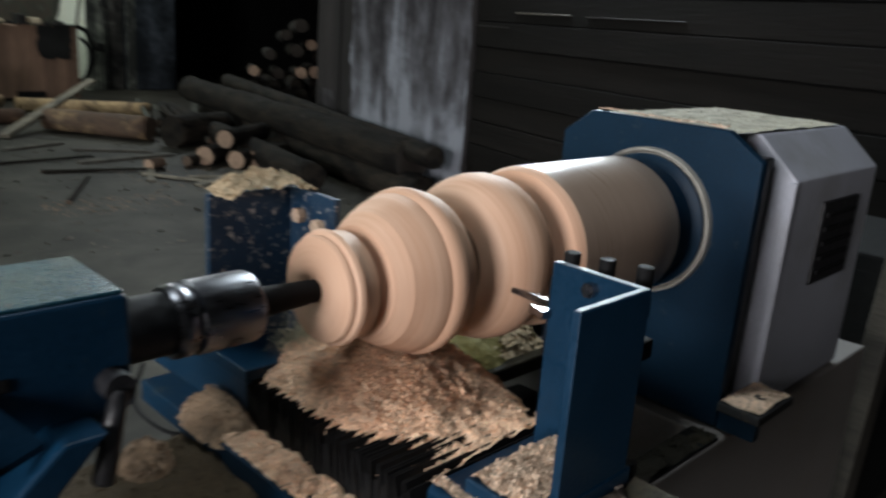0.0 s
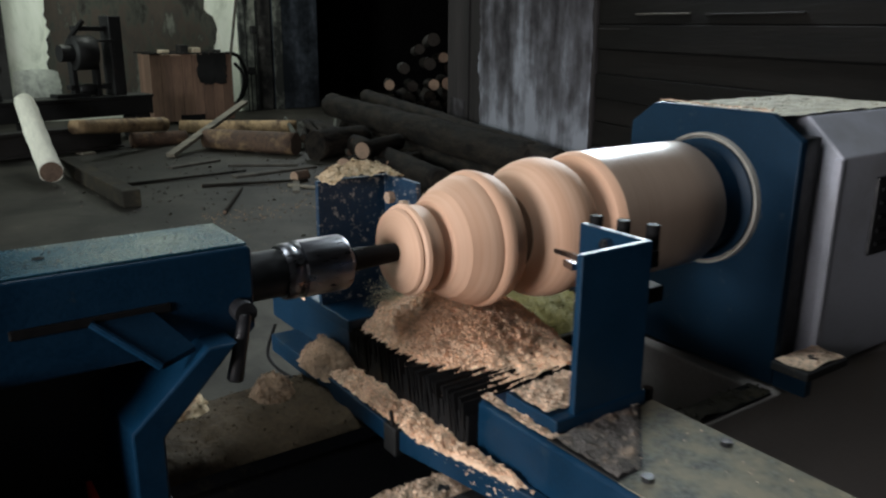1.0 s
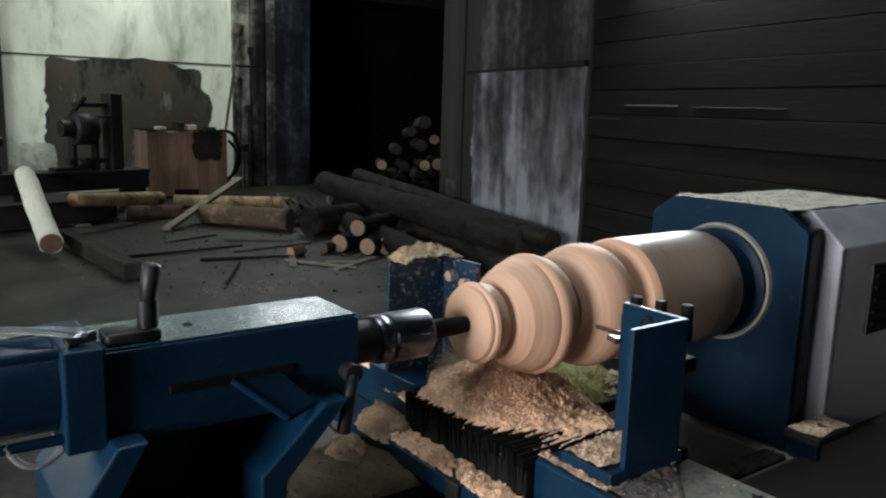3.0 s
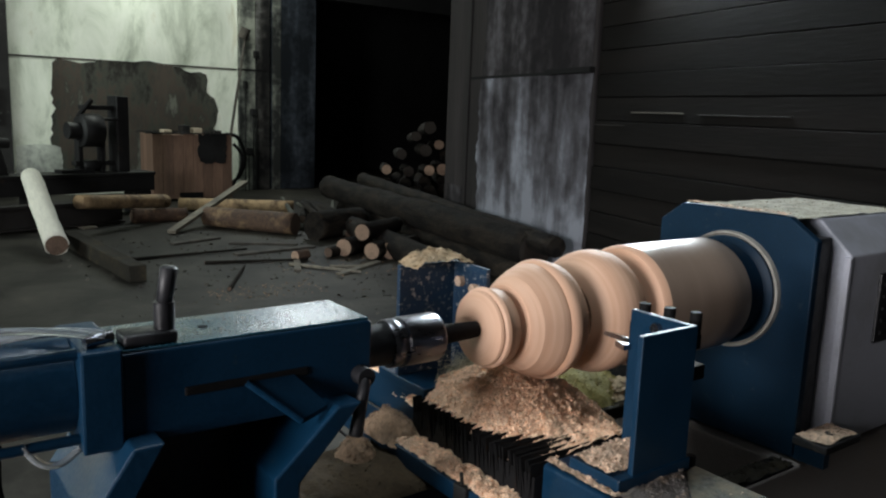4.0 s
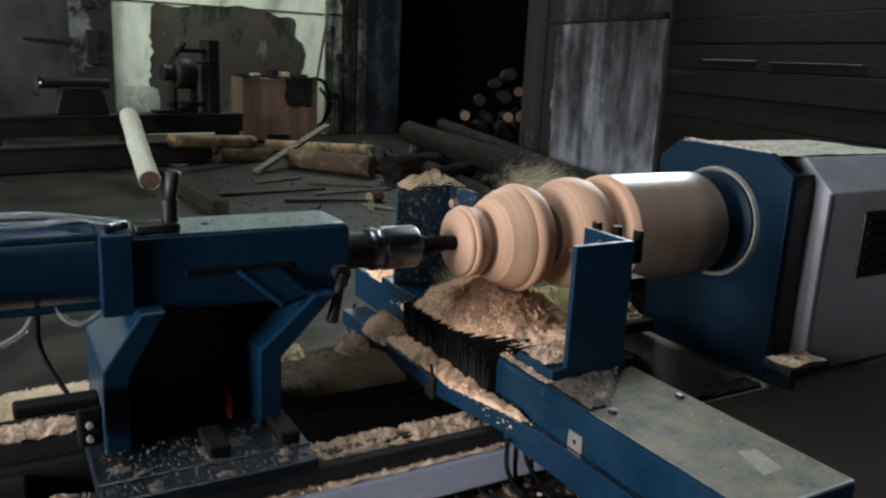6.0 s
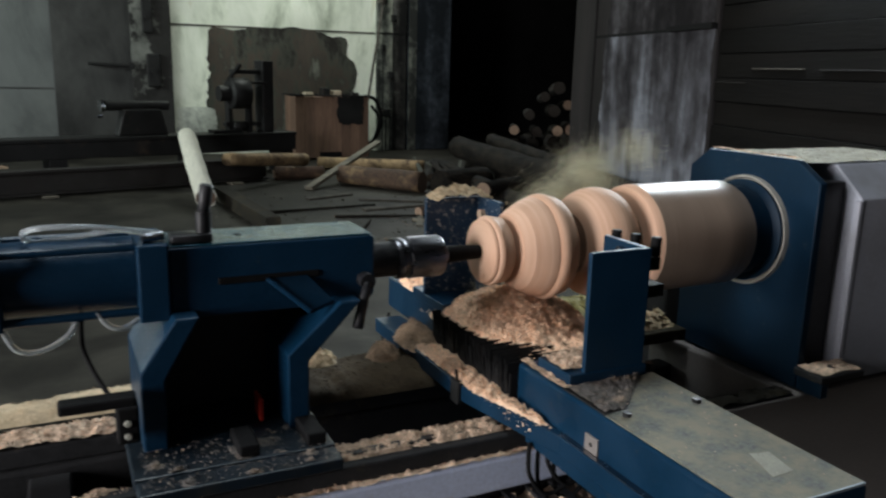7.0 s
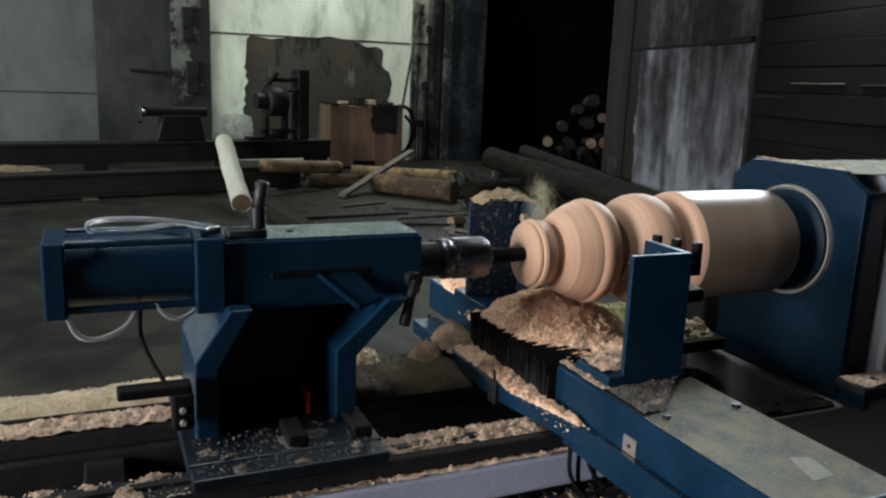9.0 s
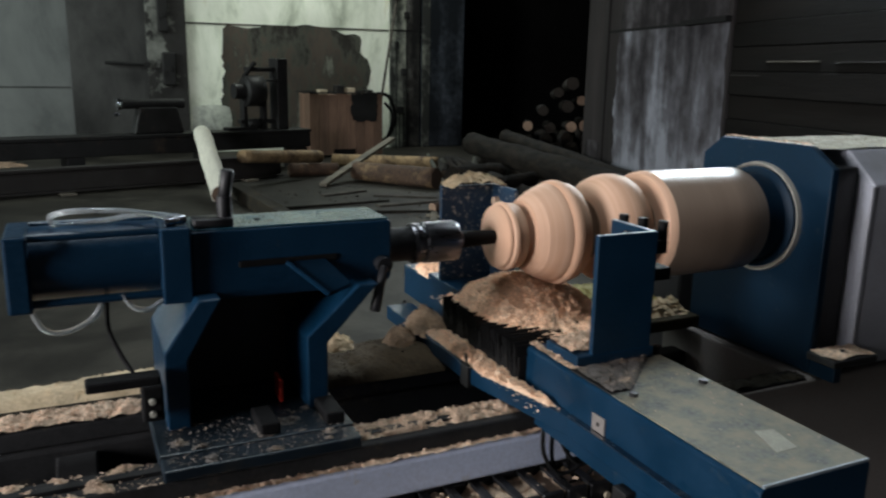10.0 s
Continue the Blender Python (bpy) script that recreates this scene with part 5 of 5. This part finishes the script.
pole = tagged(finish(joined(rod((3.82, 11.2, 0.0), (4.52, 11.88, 2.62), 0.022, 12), rod((4.44, 11.86, 2.50), (4.50, 11.84, 2.66), 0.08, 12)), "pole", DARKTIMBER), "thin pole leaning against the wall", "pole")
tagged(finish(tube([(4.05, 11.6, 0.95), (4.25, 11.6, 0.9), (4.38, 11.62, 0.6), (4.3, 11.62, 0.3), (4.1, 11.6, 0.12)], 0.03), "hose", RUBBER_AND_SHADE, None, "", True), "thick black hose hanging by the wall", "hose")
tagged(finish(tube([(4.18, 11.6, 0.8), (4.3, 11.55, 0.6), (4.22, 11.5, 0.3), (4.05, 11.5, 0.04)], 0.025), "hose", RUBBER_AND_SHADE, None, "", True), "thick black hose hanging by the wall", "hose")
for x, z, w in ((4.48, 1.7, 0.06), (4.6, 1.25, 0.1), (4.5, 0.6, 0.14), (4.66, 2.2, 0.08)):
    tagged(finish(joined(box(x, x + w, 11.86, 11.94, z, z + 0.12, 0.01), rod((x + w / 2, 11.9, 0.0), (x + w / 2, 11.9, z), 0.012, 8)), "junction_box", IRON), "small box with a pipe on the wall", "junction box")

# thin strips standing in for light caught on edges of the wall boards
for y0, y1, z, h, material in ((-1.78, -1.21, 1.478, 0.009, DARKTIMBER), (-2.7, -1.93, 1.474, 0.006, RUSTBEAM), (-1.14, -0.745, 1.382, 0.006, RUSTBEAM)):
    tagged(finish(box(0.007, 0.035, y0, y1, z, z + h, 0.002), "batten", material), "thin strip for light caught on a board edge", "batten", "battens on the wall").matrix_world = RIGHT

# things behind the headstock
tagged(finish(box(-0.05, 0.05, -0.03, 0.03, 0.012, 0.97, 0.005, pose(1.70, -0.1, 0.0, 0, 8, 0)), "timber_post", DARKTIMBER), "weathered timber leaning behind the headstock", "timber")
cabn = thing("switch_cabinet", "dark steel cabinet behind the lathe", "cabinet")
part("body", box(1.9, 2.5, -0.1, 0.6, 0, 0.85, 0.01), NEAR_BLACK, cabn)
part("door", box(1.895, 1.9, -0.05, 0.55, 0.08, 0.8, 0.002), NEAR_BLACK, cabn)

# added dark box, keeps the view past the face plate dark
fill_box = thing("motor_box", "added dark box filling the gap behind the headstock", "machine box")
part("body", box(0.70, 1.15, 0.27, 0.55, 0.0, 0.97, 0.008), RAIL, fill_box)
part("lid", box(0.69, 1.16, 0.262, 0.56, 0.971, 0.99, 0.004), DARKBOARD, fill_box, "dark lid of the added box")

# horizontal boards of the right-hand wall
for k in range(31):
    z0 = 0.02 + 0.1742 * k
    spans = ((-9.7, -5.2), (-5.195, -2.15), (-1.05, -0.735)) if 2.27 < z0 < 3.55 else ((-9.7, -5.2), (-5.195, -0.735))
    for y0, y1 in spans:
        d = board_rng.uniform(0, 0.016)
        part("board", box(0.03 - d, 0.069, y0, y1, z0 + board_rng.uniform(0, 0.007), z0 + 0.1715, 0.003), BOARD, right)

# ---- flying dust ----
PUFFS = []
for k in range(26):
    rng = random.Random(100 + k)
    wide = 0.021 if k < 20 else 0.010
    spots = [(rng.gauss(0, wide * 1.3), rng.gauss(0, wide), rng.gauss(0, wide)) for i in range(4600 if k < 20 else 1500)]
    v, f = flakes(rng, spots, 0.0010, "", 1.5, False)
    me = bpy.data.meshes.new("chip_spray")
    me.from_pydata(v, [], f)
    me.materials.append(SPRAY)
    PUFFS.append(tagged(new("chip_spray", me), "spray of fine yellowish wood dust thrown off the cut", "wood dust", "dust thrown off the cut", "stuff"))


def motions():
    """All that moves: the spinning work, the creeping carriage and what lies on it, the dust thrown up."""
    spin = [(0.05 * k, pose(0, 0, AX, 71.0 * k, 0, 0)) for k in range(201)]
    walk(work, spin)
    creep = ((0, 0.036), (1.5, 0.033), (2.5, 0.0215), (4.0, 0.013), (5.0, 0.012), (7.0, 0.0115), (8.5, 0.005), (10.0, 0.0))
    for ob in moving:
        walk(ob, [(t, pose(x, 0, 0)) for t, x in creep])
    rng = random.Random(77)
    for k, ob in enumerate(PUFFS):
        late = k >= 20
        t0 = 5.75 + 0.08 * k if not late else 7.85 + 0.2 * (k - 20)
        start, edge, rest = (0.12, 0.12, 0.965), (0.18, 0.085, 1.155), (0.34 + 0.005 * k, 0.75, 0.03)
        reach, rise = (rng.uniform(0.16, 0.42), rng.uniform(0.06, 0.12)) if not late else (0.03, 0.07)
        if late:
            edge = (0.07, 0.06, 1.14)
        rows = [(0.0, pose(*start)), (t0, pose(*start)), (t0 + 0.12, pose(*edge, 10, 0, 0))]
        for i in range(1, 6):
            s = i / 5
            rows.append((t0 + 0.12 + 0.55 * s, pose(edge[0] + reach * s, edge[1] + 0.05 * s, edge[2] + rise * (1.35 * s - 0.35 * s * s), 10 + 12 * i, 8 * i, 0)))
        rows += [(t0 + 1.0, pose(*rest, 120, 60, 0)), (10.0, pose(*rest, 120, 60, 0))]
        walk(ob, rows)


motions()
